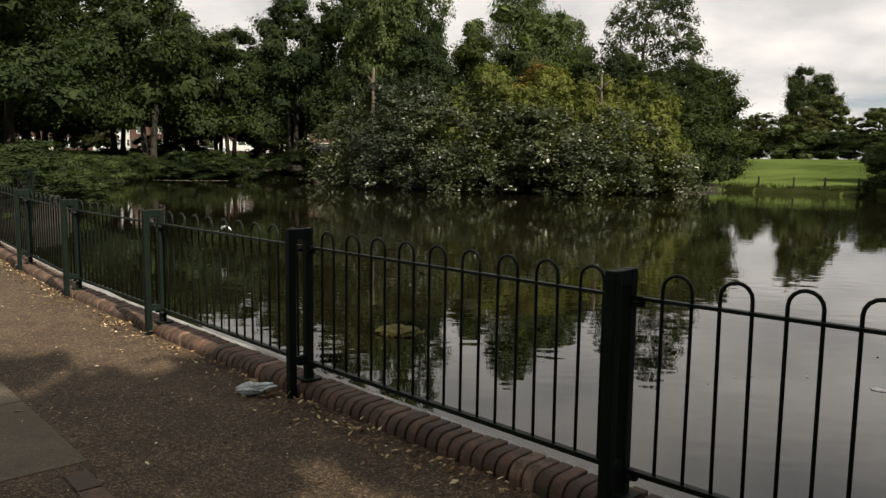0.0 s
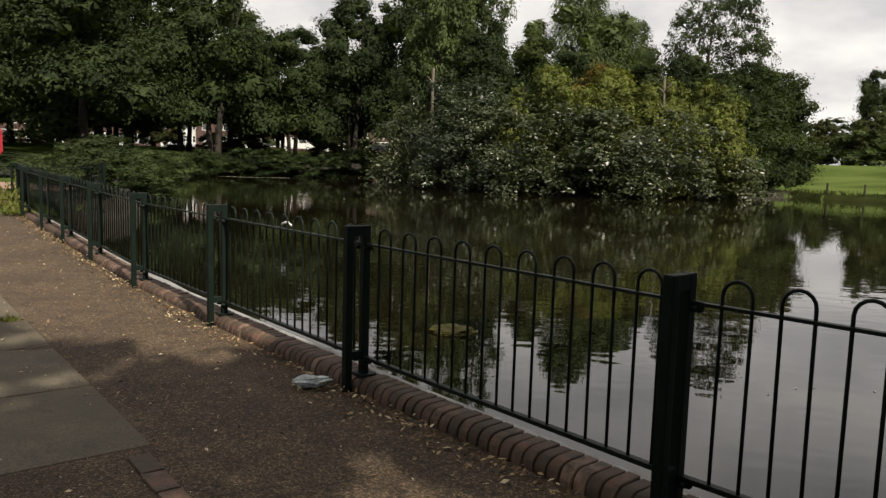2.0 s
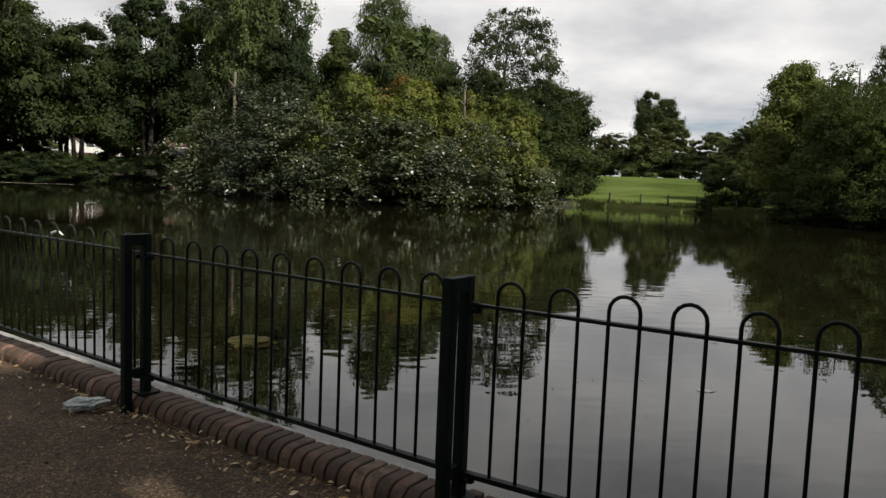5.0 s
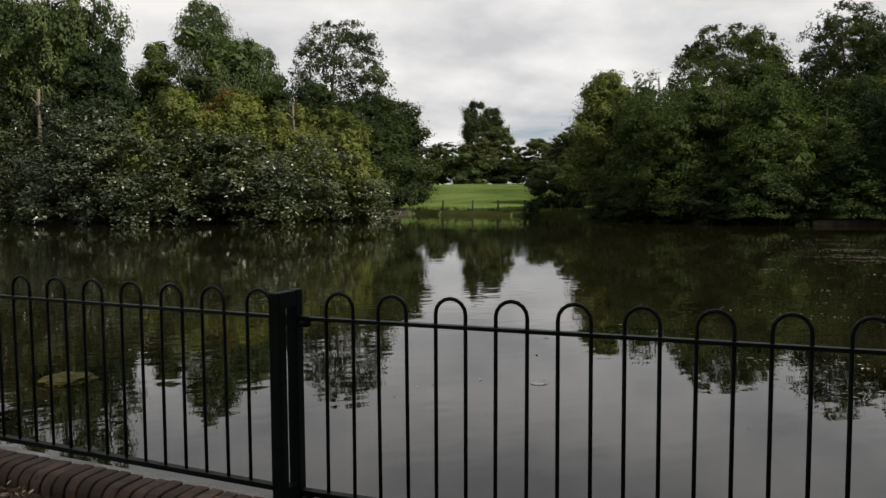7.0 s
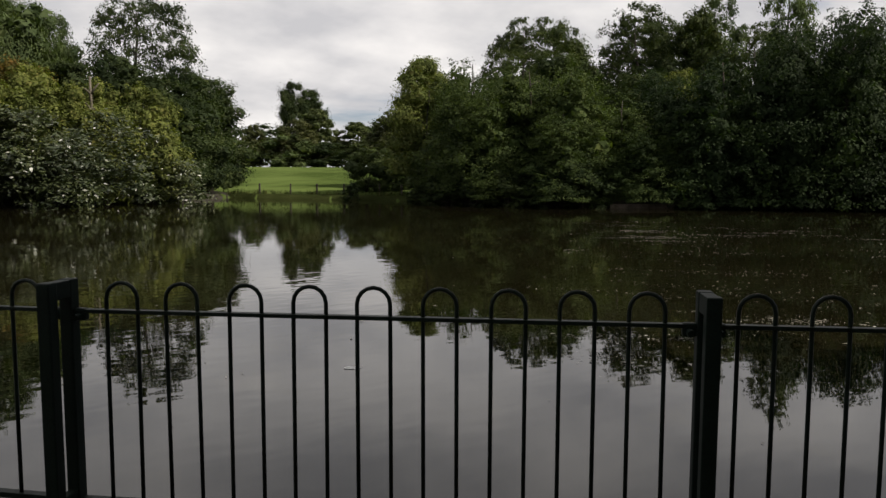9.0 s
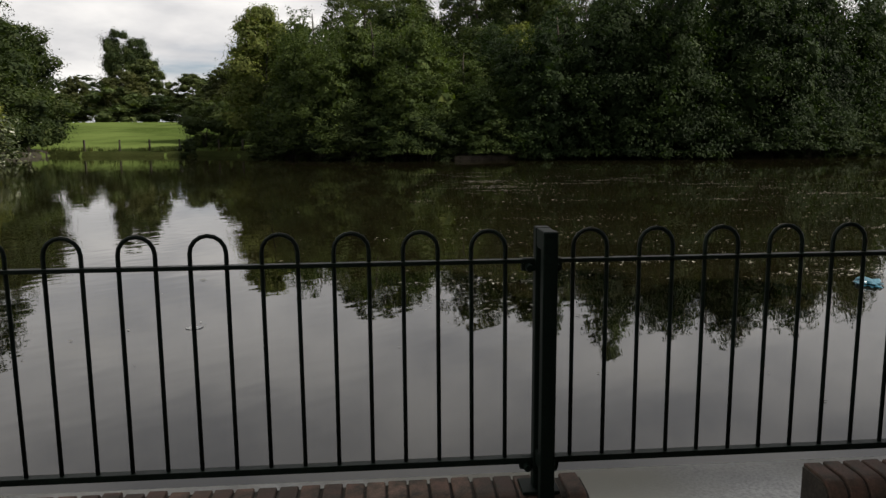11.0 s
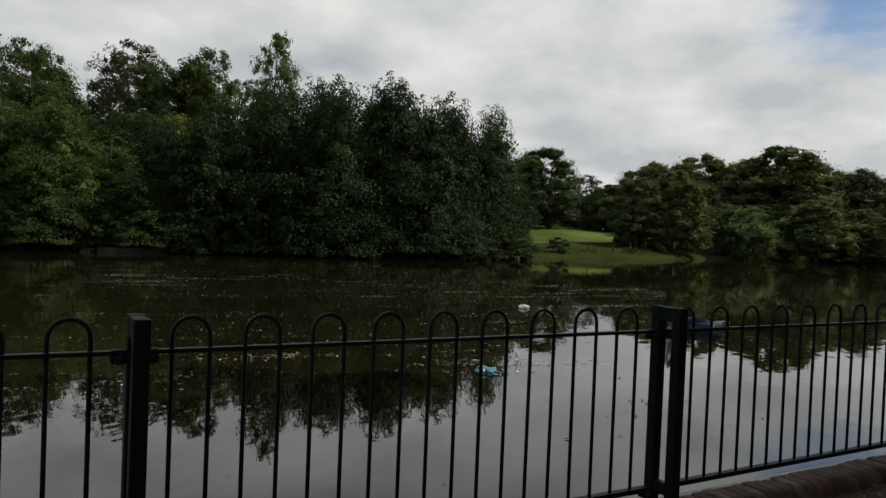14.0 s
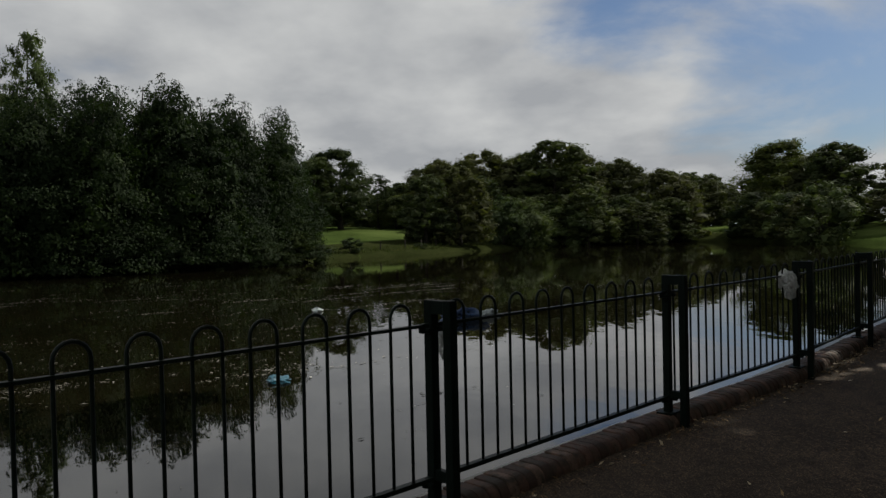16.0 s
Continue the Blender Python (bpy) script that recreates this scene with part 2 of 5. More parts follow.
M_TIMBER = mottled("weathered_timber", (0.055, 0.045, 0.035), (0.12, 0.10, 0.08), 3.0, 40.0, 0.9, 0.5, 0.01)
M_RED = mottled("red_plastic", (0.20, 0.014, 0.022), (0.27, 0.02, 0.028), 4.0, 40.0, 0.4, 0.1, 0.002)
M_HOUSEBRICK = mottled("house_brick", (0.045, 0.026, 0.021), (0.075, 0.042, 0.033), 0.8, 9.0, 0.9, 0.3, 0.01)
M_WHITE = mottled("white_paint", (0.46, 0.46, 0.44), (0.58, 0.58, 0.56), 2.0, 30.0, 0.55, 0.1, 0.002)
M_ROOF = mottled("roof_tile", (0.055, 0.048, 0.045), (0.10, 0.085, 0.078), 1.5, 14.0, 0.9, 0.4, 0.02)
M_GLASS = glass_like("window_glass")
M_ROAD = mottled("road_asphalt", (0.04, 0.04, 0.042), (0.07, 0.07, 0.072), 0.7, 30.0, 0.9)
M_CARPAINT_A = mottled("silver_car_paint", (0.42, 0.43, 0.45), (0.5, 0.51, 0.53), 3.0, 50.0, 0.3, 0.05, 0.001)
M_CARPAINT_B = mottled("dark_car_paint", (0.03, 0.035, 0.05), (0.05, 0.055, 0.07), 3.0, 50.0, 0.3, 0.05, 0.001)
M_RUBBER = mottled("tyre_rubber", (0.015, 0.015, 0.015), (0.03, 0.03, 0.03), 6.0, 60.0, 0.9)
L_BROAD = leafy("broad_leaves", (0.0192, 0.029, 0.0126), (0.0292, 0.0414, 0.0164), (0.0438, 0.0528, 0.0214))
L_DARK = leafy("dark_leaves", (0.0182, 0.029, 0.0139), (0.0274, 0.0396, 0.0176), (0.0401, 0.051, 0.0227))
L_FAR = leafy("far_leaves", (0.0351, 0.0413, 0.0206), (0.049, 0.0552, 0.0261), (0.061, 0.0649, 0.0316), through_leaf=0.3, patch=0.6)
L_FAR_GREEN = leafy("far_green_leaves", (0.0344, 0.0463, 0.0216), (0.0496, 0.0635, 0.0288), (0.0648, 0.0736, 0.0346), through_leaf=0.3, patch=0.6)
# alder leaf with the shade of the right trees in its dark colour
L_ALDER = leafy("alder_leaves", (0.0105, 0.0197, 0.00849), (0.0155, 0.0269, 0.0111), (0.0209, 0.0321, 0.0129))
L_WILLOW = leafy("willow_leaves", (0.0375, 0.055, 0.0272), (0.0553, 0.077, 0.0376), (0.0691, 0.088, 0.046))
L_YELLOW = leafy("yellowing_leaves", (0.0589, 0.0751, 0.0248), (0.0855, 0.103, 0.0342), (0.114, 0.114, 0.0455))
# the same alder leaf, paler to put sunlight into the left trees
L_ALDER_SUNLIT = leafy("sunlit_alder_leaves", (0.0225, 0.0364, 0.0134), (0.034, 0.0504, 0.0174), (0.0463, 0.061, 0.0201))
L_RUST = leafy("rusty_leaves", (0.06, 0.045, 0.014), (0.12, 0.085, 0.022), (0.14, 0.07, 0.02))
L_LAUREL = leafy("glossy_leaves", (0.0185, 0.0281, 0.0129), (0.0408, 0.0526, 0.0242), (0.0631, 0.0684, 0.042), rough=0.40, spec=0.5, through_leaf=0.22)
L_SEDGE = leafy("sedge_blades", (0.0233, 0.034, 0.0114), (0.0424, 0.054, 0.0199), (0.0795, 0.066, 0.037))
L_WEED = leafy("weed_leaves", (0.055, 0.07, 0.02), (0.11, 0.12, 0.04), (0.17, 0.15, 0.07))


# ---------------------------------------------------------------- mesh helpers
def part(name, bm, material, parent=None, label=""):
    """A bmesh as one mesh object under a thing or a part."""
    me = bpy.data.meshes.new(name)
    bm.to_mesh(me)
    bm.free()
    return place_mesh(name, me, material, parent, label)


def place_mesh(name, me, material, parent=None, label=""):
    if material and not me.materials:
        me.materials.append(material)
    ob = new(name, me)
    if parent:
        ob.parent = parent
    return tagged(ob, label)


def thing(name, label, category, at=None, group="", kind=""):
    ob = new(name)
    if at is not None:
        ob.matrix_world = at
    return tagged(ob, label, category, group, kind)


def add_box(bm, centre, size, m=None, bevel=0.0):
    made = bmesh.ops.create_cube(bm, size=1, matrix=Matrix.LocRotScale(centre, None, size))
    vs = made["verts"]
    if bevel:
        es = list({e for v in vs for e in v.link_edges})
        made = bmesh.ops.bevel(bm, geom=es, offset=bevel, segments=2, affect="EDGES", profile=0.6)
        vs = list({v for f in made["faces"] for v in f.verts} | {v for v in vs if v.is_valid})
    if m is not None:
        bmesh.ops.transform(bm, matrix=m, verts=vs)
    return vs


def box_mesh(size, bevel=0.0, centre=(0, 0, 0)):
    bm = bmesh.new()
    add_box(bm, centre, size, None, bevel)
    return bm


def tube(bm, points, radii, sides=8, caps=True):
    """A round tube along points."""
    pts = [Vector(p) for p in points]
    rings = []
    side = Vector((1, 0, 0))
    for i, p in enumerate(pts):
        d = (pts[min(i + 1, len(pts) - 1)] - pts[max(i - 1, 0)]).normalized()
        if abs(d.dot(side)) > 0.95:
            side = Vector((0, 1, 0)) if abs(d.y) < 0.9 else Vector((0, 0, 1))
        u = (side - d * side.dot(d)).normalized()
        v = d.cross(u)
        r = radii[i] if hasattr(radii, "__len__") else radii
        rings.append([bm.verts.new(p + u * (r * math.cos(6.28319 * k / sides)) + v * (r * math.sin(6.28319 * k / sides))) for k in range(sides)])
        side = u
    for a, b in zip(rings, rings[1:]):
        for k in range(sides):
            bm.faces.new((a[k], a[(k + 1) % sides], b[(k + 1) % sides], b[k])).smooth = True
    if caps:
        bm.faces.new(rings[0][::-1])
        bm.faces.new(rings[-1])
    return rings


def prism(bm, outline, depth, m=None):
    """An outline in x and z, drawn out along y."""
    a = [bm.verts.new((x, -depth / 2, z)) for x, z in outline]
    b = [bm.verts.new((x, depth / 2, z)) for x, z in outline]
    n = len(outline)
    bm.faces.new(a)
    bm.faces.new(b[::-1])
    for k in range(n):
        bm.faces.new((a[k], b[k], b[(k + 1) % n], a[(k + 1) % n]))
    if m is not None:
        bmesh.ops.transform(bm, matrix=m, verts=a + b)


def raw_mesh(name, verts, faces_per, material, smooth=False):
    """A mesh of separate faces, all with the same number of corners, from an array of corners."""
    verts = np.asarray(verts, dtype=np.float32)
    n = len(verts)
    me = bpy.data.meshes.new(name)
    me.vertices.add(n)
    me.vertices.foreach_set("co", verts.ravel())
    me.loops.add(n)
    me.loops.foreach_set("vertex_index", np.arange(n, dtype=np.int32))
    k = n // faces_per
    me.polygons.add(k)
    me.polygons.foreach_set("loop_start", np.arange(0, n, faces_per, dtype=np.int32))
    me.polygons.foreach_set("loop_total", np.full(k, faces_per, dtype=np.int32))
    if material:
        me.materials.append(material)
    me.update(calc_edges=True)
    return me


def grid_mesh(name, P, material, smooth=True):
    """A sheet from an array (rows, columns, 3) of points."""
    r, c = P.shape[:2]
    i = np.arange(r * c).reshape(r, c)
    q = np.stack([i[:-1, :-1], i[:-1, 1:], i[1:, 1:], i[1:, :-1]], -1).reshape(-1, 4)
    me = bpy.data.meshes.new(name)
    me.from_pydata(P.reshape(-1, 3).tolist(), [], q.tolist())
    me.materials.append(material)
    if smooth:
        me.polygons.foreach_set("use_smooth", np.ones(len(me.polygons), dtype=bool))
    return me


# ---------------------------------------------------------------- plan
WATER_Z = -0.30
# front corners of the railing posts, from the far bend to the far end, with the height of the ground
POSTS = [(-9.2, 18.9, 0.14), (-10.05, 16.75, 0.11), (-8.64, 15.05, 0.07), (-7.148, 13.404, 0.039), (-5.691, 11.731, 0.022), (-4.231, 10.031, 0.004), (-2.738, 8.326, -0.013), (-1.241, 6.766, -0.004),
         (0.28, 5.202, 0.003), (1.867, 3.665, 0.001), (3.532, 2.229, 0.001), (5.172, 0.797, 0.005), (6.878, -0.64, 0.003), (8.502, -2.109, 0.012), (10.244, -3.441, 0.02), (11.9, -4.75, 0.02), (13.75, -5.95, 0.02), (15.7, -7.0, 0.02)]
POND = [(-9.6, 20.6), (-13.5, 27), (-19, 38), (-23, 50), (-26, 64), (-20, 69), (-8, 71), (10, 70), (17, 64), (20, 58), (21, 53), (24, 49.5), (26.8, 46), (28.2, 42), (27.2, 37.6), (28.2, 33.2), (30.8, 29.4), (35, 27.2),
        (39.2, 23), (42.2, 19), (46.8, 15.8), (52.8, 13.4), (57.5, 14.2), (61, 13.8), (65.8, 10.8), (71.5, 6.8), (80, 3.6), (88, 0.8), (98, -5), (107, -13), (114, -21), (121, -28), (108, -34), (90, -34), (60, -42), (34, -28), (18, -9.5)]
ISLAND = [(-7.2, 58), (-4.6, 52.8), (-1.8, 49.6), (1.9, 46.8), (5.5, 45.7), (8.9, 46.6), (11.6, 48.8), (14.6, 51.2), (19.2, 55.4), (19.6, 60.5), (12, 62), (5, 62.8), (-3.6, 62.4)]


def side_normals(pts):
    """For each point of a line: the normal towards the pond."""
    out = []
    for i, p in enumerate(pts):
        a, b = Vector(pts[max(i - 1, 0)][:2]), Vector(pts[min(i + 1, len(pts) - 1)][:2])
        d = (b - a).normalized()
        out.append(Vector((-d.y, d.x)))
    return out


NORMALS = side_normals(POSTS)


def offset_line(pts, off, z=0.0):
    return [Vector((p[0] + n.x * off, p[1] + n.y * off, p[2] + z)) for p, n in zip(pts, side_normals(pts))]


def inside_distance(P, poly):
    """Distance to the outline of a polygon, positive within it, for an array of points (n, 2)."""
    poly = np.asarray(poly, float)
    best = np.full(len(P), 1e9)
    odd = np.zeros(len(P), bool)
    for a, b in zip(poly, np.roll(poly, -1, 0)):
        d = b - a
        t = np.clip(((P - a) @ d) / (d @ d), 0, 1)
        best = np.minimum(best, np.hypot(*(P - a - t[:, None] * d).T))
        cross = (a[1] > P[:, 1]) != (b[1] > P[:, 1])
        with np.errstate(divide="ignore", invalid="ignore"):
            x = a[0] + (P[:, 1] - a[1]) * d[0] / d[1]
        odd ^= cross & (P[:, 0] < x)
    return np.where(odd, best, -best)


NEAR_EDGE = [tuple(v[:2]) for v in offset_line(POSTS, -0.3)]
POND_ALL = [(-9.1, 20.3)] + POND[1:-1] + NEAR_EDGE[::-1]


def ease(v, a, b):
    t = np.clip((v - a) / (b - a), 0, 1)
    return t * t * (3 - 2 * t)


def near_height(x, y):
    """The ground beside the railing: level, rising towards the far bend."""
    r = np.hypot(x - 1.3, y - 0.8)
    return 0.45 * ease(r, 14, 29) * (y > 5) + 0.02 * ease(x, 2.0, 6.0) * (y < 5)


def ground_height(P):
    s = np.maximum(-inside_distance(P, POND_ALL), inside_distance(P, ISLAND))     # positive on land
    r = np.hypot(P[:, 0] - 1.3, P[:, 1] - 0.8)
    land = -0.05 + near_height(P[:, 0], P[:, 1]) * (1 - ease(r, 30, 45)) + (2.6 + 0.9 * ease(P[:, 0], 50, 66) * (1 - ease(r, 104, 122))) * ease(r, 34, 105) * (1 - np.exp(-np.maximum(s, 0) / 14))
    isle = inside_distance(P, ISLAND) > 0
    land = np.where(isle, -0.05 + 0.25 * ease(s, 0, 5), land)
    bed = -1.2
    k = ease(s, -0.9, 0.15)
    return bed + (land - bed) * k


def stretched(lo, fine_lo, fine_hi, hi, step, far_steps):
    a = fine_lo - (fine_lo - lo) * (np.linspace(1, 0, far_steps, endpoint=False) ** 3)
    b = np.arange(fine_lo, fine_hi, step)
    c = fine_hi + (hi - fine_hi) * (np.linspace(0, 1, far_steps) ** 3)
    return np.r_[a, b, c]


def build_ground():
    xs, ys = stretched(-2500, -50, 130, 2500, 0.9, 22), stretched(-2500, -45, 125, 2500, 0.9, 22)
    X, Y = np.meshgrid(xs, ys)
    P = np.stack([X.ravel(), Y.ravel()], -1)
    z = ground_height(P)
    rnd = np.array([noise.noise(Vector((x * 0.21, y * 0.21, 3.0))) for x, y in P])
    z = z + rnd * 0.05 * (np.hypot(P[:, 0], P[:, 1]) > 32)
    me = grid_mesh("ground", np.stack([P[:, 0], P[:, 1], z], -1).reshape(len(ys), len(xs), 3), M_GRASS)
    tagged(place_mesh("ground", me, None), "mown green park grass rising gently from the pond", "ground", kind="structure")
    # bare trodden strip along the far bank
    line = [(17.2, 64), (20.3, 58), (21.4, 53), (24.3, 49.8), (27.1, 46.2), (28.5, 42), (27.5, 37.6), (28.5, 33.2), (31.1, 29.6), (35.3, 27.5), (39.5, 23.3), (42.5, 19.3), (47, 16.2), (53, 13.8)]
    line = fine_line([(*p, 0) for p in line], 0.7)
    rows = []
    for off in (-1.2, -0.6, -0.2, 0.2, 0.7):
        q = np.array([(p.x + n.x * off, p.y + n.y * off) for p, n in zip(line, side_normals(line))])
        rows.append(np.c_[q, ground_height(q) + (0.04 if off > -1 else -0.1)])
    me = grid_mesh("bank", np.array(rows), M_VERGE)
    tagged(place_mesh("bank_edge", me, None), "rough trodden grass bank at the water's edge", "bank", kind="structure")
    # rough uncut grass along the far shore
    line = fine_line([(*p, 0) for p in ((53, 13.8), (57.6, 14.6), (61.2, 14.1), (66, 11.1), (71.7, 7.1), (80.1, 3.9), (88.2, 1.1), (98.2, -4.7), (107.3, -12.7), (114.3, -20.7), (121.3, -28), (108, -34.3), (90, -34.3))], 0.9)
    rows = []
    for off in (-1.2, -0.5, 0.0, 0.8, 2.0, 3.4, 5.0, 7.0):
        q = np.array([(p.x + n.x * off, p.y + n.y * off) for p, n in zip(line, side_normals(line))])
        rows.append(np.c_[q, ground_height(q) + (0.07 if off > -1 else -0.1)])
    tagged(place_mesh("bank_verge", grid_mesh("bank_verge", np.array(rows), M_VERGE), None), "rough uncut grass along the far water's edge", "verge", kind="structure")
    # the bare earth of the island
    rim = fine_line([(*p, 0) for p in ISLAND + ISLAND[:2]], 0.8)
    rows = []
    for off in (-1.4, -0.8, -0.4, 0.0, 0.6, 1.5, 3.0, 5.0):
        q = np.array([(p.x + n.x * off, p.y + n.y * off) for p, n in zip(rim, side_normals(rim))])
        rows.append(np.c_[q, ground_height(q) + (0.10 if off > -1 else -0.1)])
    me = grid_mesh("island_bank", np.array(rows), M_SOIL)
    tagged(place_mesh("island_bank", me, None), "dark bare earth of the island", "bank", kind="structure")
    # leaf mould under the trees of right and left bank, coloured dark as shade
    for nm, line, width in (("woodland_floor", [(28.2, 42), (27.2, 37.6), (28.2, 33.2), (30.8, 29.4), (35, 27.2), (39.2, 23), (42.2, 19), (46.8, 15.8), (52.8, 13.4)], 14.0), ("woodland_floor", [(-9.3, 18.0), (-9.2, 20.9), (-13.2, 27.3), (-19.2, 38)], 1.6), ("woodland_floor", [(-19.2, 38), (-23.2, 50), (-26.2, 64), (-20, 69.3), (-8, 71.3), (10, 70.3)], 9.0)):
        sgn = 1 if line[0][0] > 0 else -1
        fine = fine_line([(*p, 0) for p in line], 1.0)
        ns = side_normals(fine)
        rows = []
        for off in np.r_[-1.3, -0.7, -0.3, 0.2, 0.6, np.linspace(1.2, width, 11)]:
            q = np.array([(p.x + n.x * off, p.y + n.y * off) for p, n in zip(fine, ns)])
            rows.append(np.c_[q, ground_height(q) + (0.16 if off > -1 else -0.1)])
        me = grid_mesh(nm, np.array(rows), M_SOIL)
        tagged(place_mesh(nm, me, None), "leaf mould under the bank's trees, darkened to hold their shade", "ground", kind="structure")


def fine_line(pts, step):
    """Points along a line at even steps."""
    out = []
    for a, b in zip(pts, pts[1:]):
        a, b = Vector(a), Vector(b)
        n = max(1, int((b - a).length / step))
        out += [a.lerp(b, k / n) for k in range(n)]
    return out + [Vector(pts[-1])]


build_ground()

# water
wm = grid_mesh("water", np.array([[(x, y, WATER_Z) for x in np.linspace(-35, 130, 34)] for y in np.linspace(-50, 80, 27)]), M_WATER)
tagged(place_mesh("water", wm, None), "still dark pond water mirroring trees and sky", "water", kind="structure")


# ---------------------------------------------------------------- path, slabs, ledge, kerb
def build_path():
    line = fine_line([(-20, 29.5, 0.4), (-14.5, 22.3, 0.3)] + [p for p in POSTS[1:]] + [(24, -10.5, 0.06)], 0.5)
    rows = []
    for off in (0.12, -0.3, -0.8, -1.3, -2.0, -3.0, -4.5, -7.0, -11.0, -18.0):
        rows.append([(p.x + n.x * off, p.y + n.y * off, 0) for p, n in zip(line, side_normals(line))])
    R = np.array(rows)
    R[..., 2] = near_height(R[..., 0], R[..., 1]) + 0.004
    for i in range(R.shape[0]):
        for j in range(R.shape[1]):
            R[i, j, 2] += 0.012 * noise.noise(Vector((R[i, j, 0] * 0.8, R[i, j, 1] * 0.8, 0)))
    ob = place_mesh("path", grid_mesh("path", R[::-1], M_TARMAC), None)
    return tagged(ob, "worn grey-brown tarmac path littered with dry leaves", "path", kind="structure")


path = build_path()
D_MAIN = (Vector(POSTS[9][:2]) - Vector(POSTS[5][:2])).normalized()         # along the railing
N_MAIN = Vector((-D_MAIN.y, D_MAIN.x))                                       # towards the pond


def along(s, off, z=0.0):
    """A place by its way along the railing from the fourth post before the corner and its offset towards the pond."""
    p = Vector(POSTS[8][:2]) + D_MAIN * s + N_MAIN * off
    return Vector((p.x, p.y, z))


ANGLE = math.atan2(D_MAIN.y, D_MAIN.x)


def slab_piece(name, s, off, length, width, thick, material, lift, tilt=0.0, bevel=0.008):
    bm = box_mesh((length, width, thick), bevel)
    ob = part(name, bm, material, path)
    p = along(s, off, lift)
    ob.matrix_world = pose(p.x, p.y, p.z, tilt * 0.6, tilt, math.degrees(ANGLE))
    return ob


# slabs of a former seat bay, with red edging bricks before them and paler ones after
for s, off, ln, wd, tl in ((-0.35, -1.66, 1.16, 0.90, 0.2), (-1.53, -1.66, 1.17, 0.90, -0.2), (-2.71, -1.66, 1.16, 0.90, 0.15), (-3.86, -1.66, 1.10, 0.90, -0.1),
                           (-0.40, -2.60, 1.06, 0.92, 0.3), (-2.62, -2.60, 1.30, 0.92, -0.2), (-3.86, -2.60, 1.10, 0.92, 0.1)):
    slab_piece("paving_slab", s, off, ln, wd, 0.06, M_SLAB, -0.021, tl * 0.6)
for k in range(9):
    slab_piece("edging_brick", 0.46 + 0.228 * k, -1.31 + random.uniform(-0.008, 0.008), 0.215, 0.103, 0.07, M_BRICK, -0.018, random.uniform(-1, 1), 0.006)
# far run of the same bricks, their sunlight painted in as a paler colour
for k in range(26):
    slab_piece("edging_brick", -4.58 - 0.228 * k, -1.37 + 0.006 * k + random.uniform(-0.008, 0.008), 0.215, 0.103, 0.07, M_EDGING_SUNLIT, -0.016, random.uniform(-1, 1), 0.006)

# concrete ledge behind the kerb
lv = []
lp = fine_line([tuple(v) for v in offset_line(POSTS, 0.0)][2:], 0.6)
ln = side_normals(lp)
for off, z in ((0.2, -0.05), (0.60, -0.065), (0.64, -0.10), (0.64, -1.2)):
    lv.append([(p.x + n.x * off, p.y + n.y * off, p.z + z) for p, n in zip(lp, ln)])
tagged(place_mesh("concrete_ledge", grid_mesh("concrete_ledge", np.array(lv)[::-1], M_LEDGE), None), "pale wet concrete ledge between brick kerb and water", "ledge", kind="structure")

# kerb: a mortar core with one rounded brick after another
KERB_H, KERB_D = 0.095, 0.19


def kerb_outline(grow=0.0):
    r, o = 0.072, []
    o += [(0.0 - grow, -0.06), (KERB_D + grow, -0.06), (KERB_D + grow, KERB_H + grow)]
    for k in range(5):
        a = math.pi / 2 + k * math.pi / 8
        o.append((r + (r + grow) * math.cos(a), KERB_H - r + (r + grow) * math.sin(a)))
    return o


def kerb_runs():
    """Stretches of the kerb line, with the gap beside the corner post."""
    A, B = Vector(POSTS[10]), Vector(POSTS[11])
    d = (B - A).normalized()
    one = [Vector(p) for p in POSTS[2:11]] + [A + d * 0.17]
    two = [A + d * 1.02, B] + [Vector(p) for p in POSTS[12:]]
    return one, two


kerb = tagged(new("kerb"), "rounded red-brown brick kerb along the pond", "kerb", kind="structure")
core = bmesh.new()
brick_spots = []
for run in kerb_runs():
    ns = side_normals(run)
    out = kerb_outline(-0.011)
    rings = []
    for p, n in zip(run, ns):
        rings.append([core.verts.new((p.x + n.x * (x + 0.055), p.y + n.y * (x + 0.055), p.z + z)) for x, z in out])
    for a, b in zip(rings, rings[1:]):
        for k in range(len(out)):
            core.faces.new((a[k], b[k], b[(k + 1) % len(out)], a[(k + 1) % len(out)]))
    core.faces.new(rings[0]); core.faces.new(rings[-1][::-1])
    for a, b in zip(run, run[1:]):
        n = max(1, round((b - a).length / 0.0755))
        d = (b - a).normalized()
        for k in range(n):
            brick_spots.append((a.lerp(b, (k + 0.5) / n), math.atan2(d.y, d.x)))
part("kerb_mortar", core, M_MORTAR, kerb)

# ---------------------------------------------------------------- railing
LEG, DEPTH = 0.048, 0.167


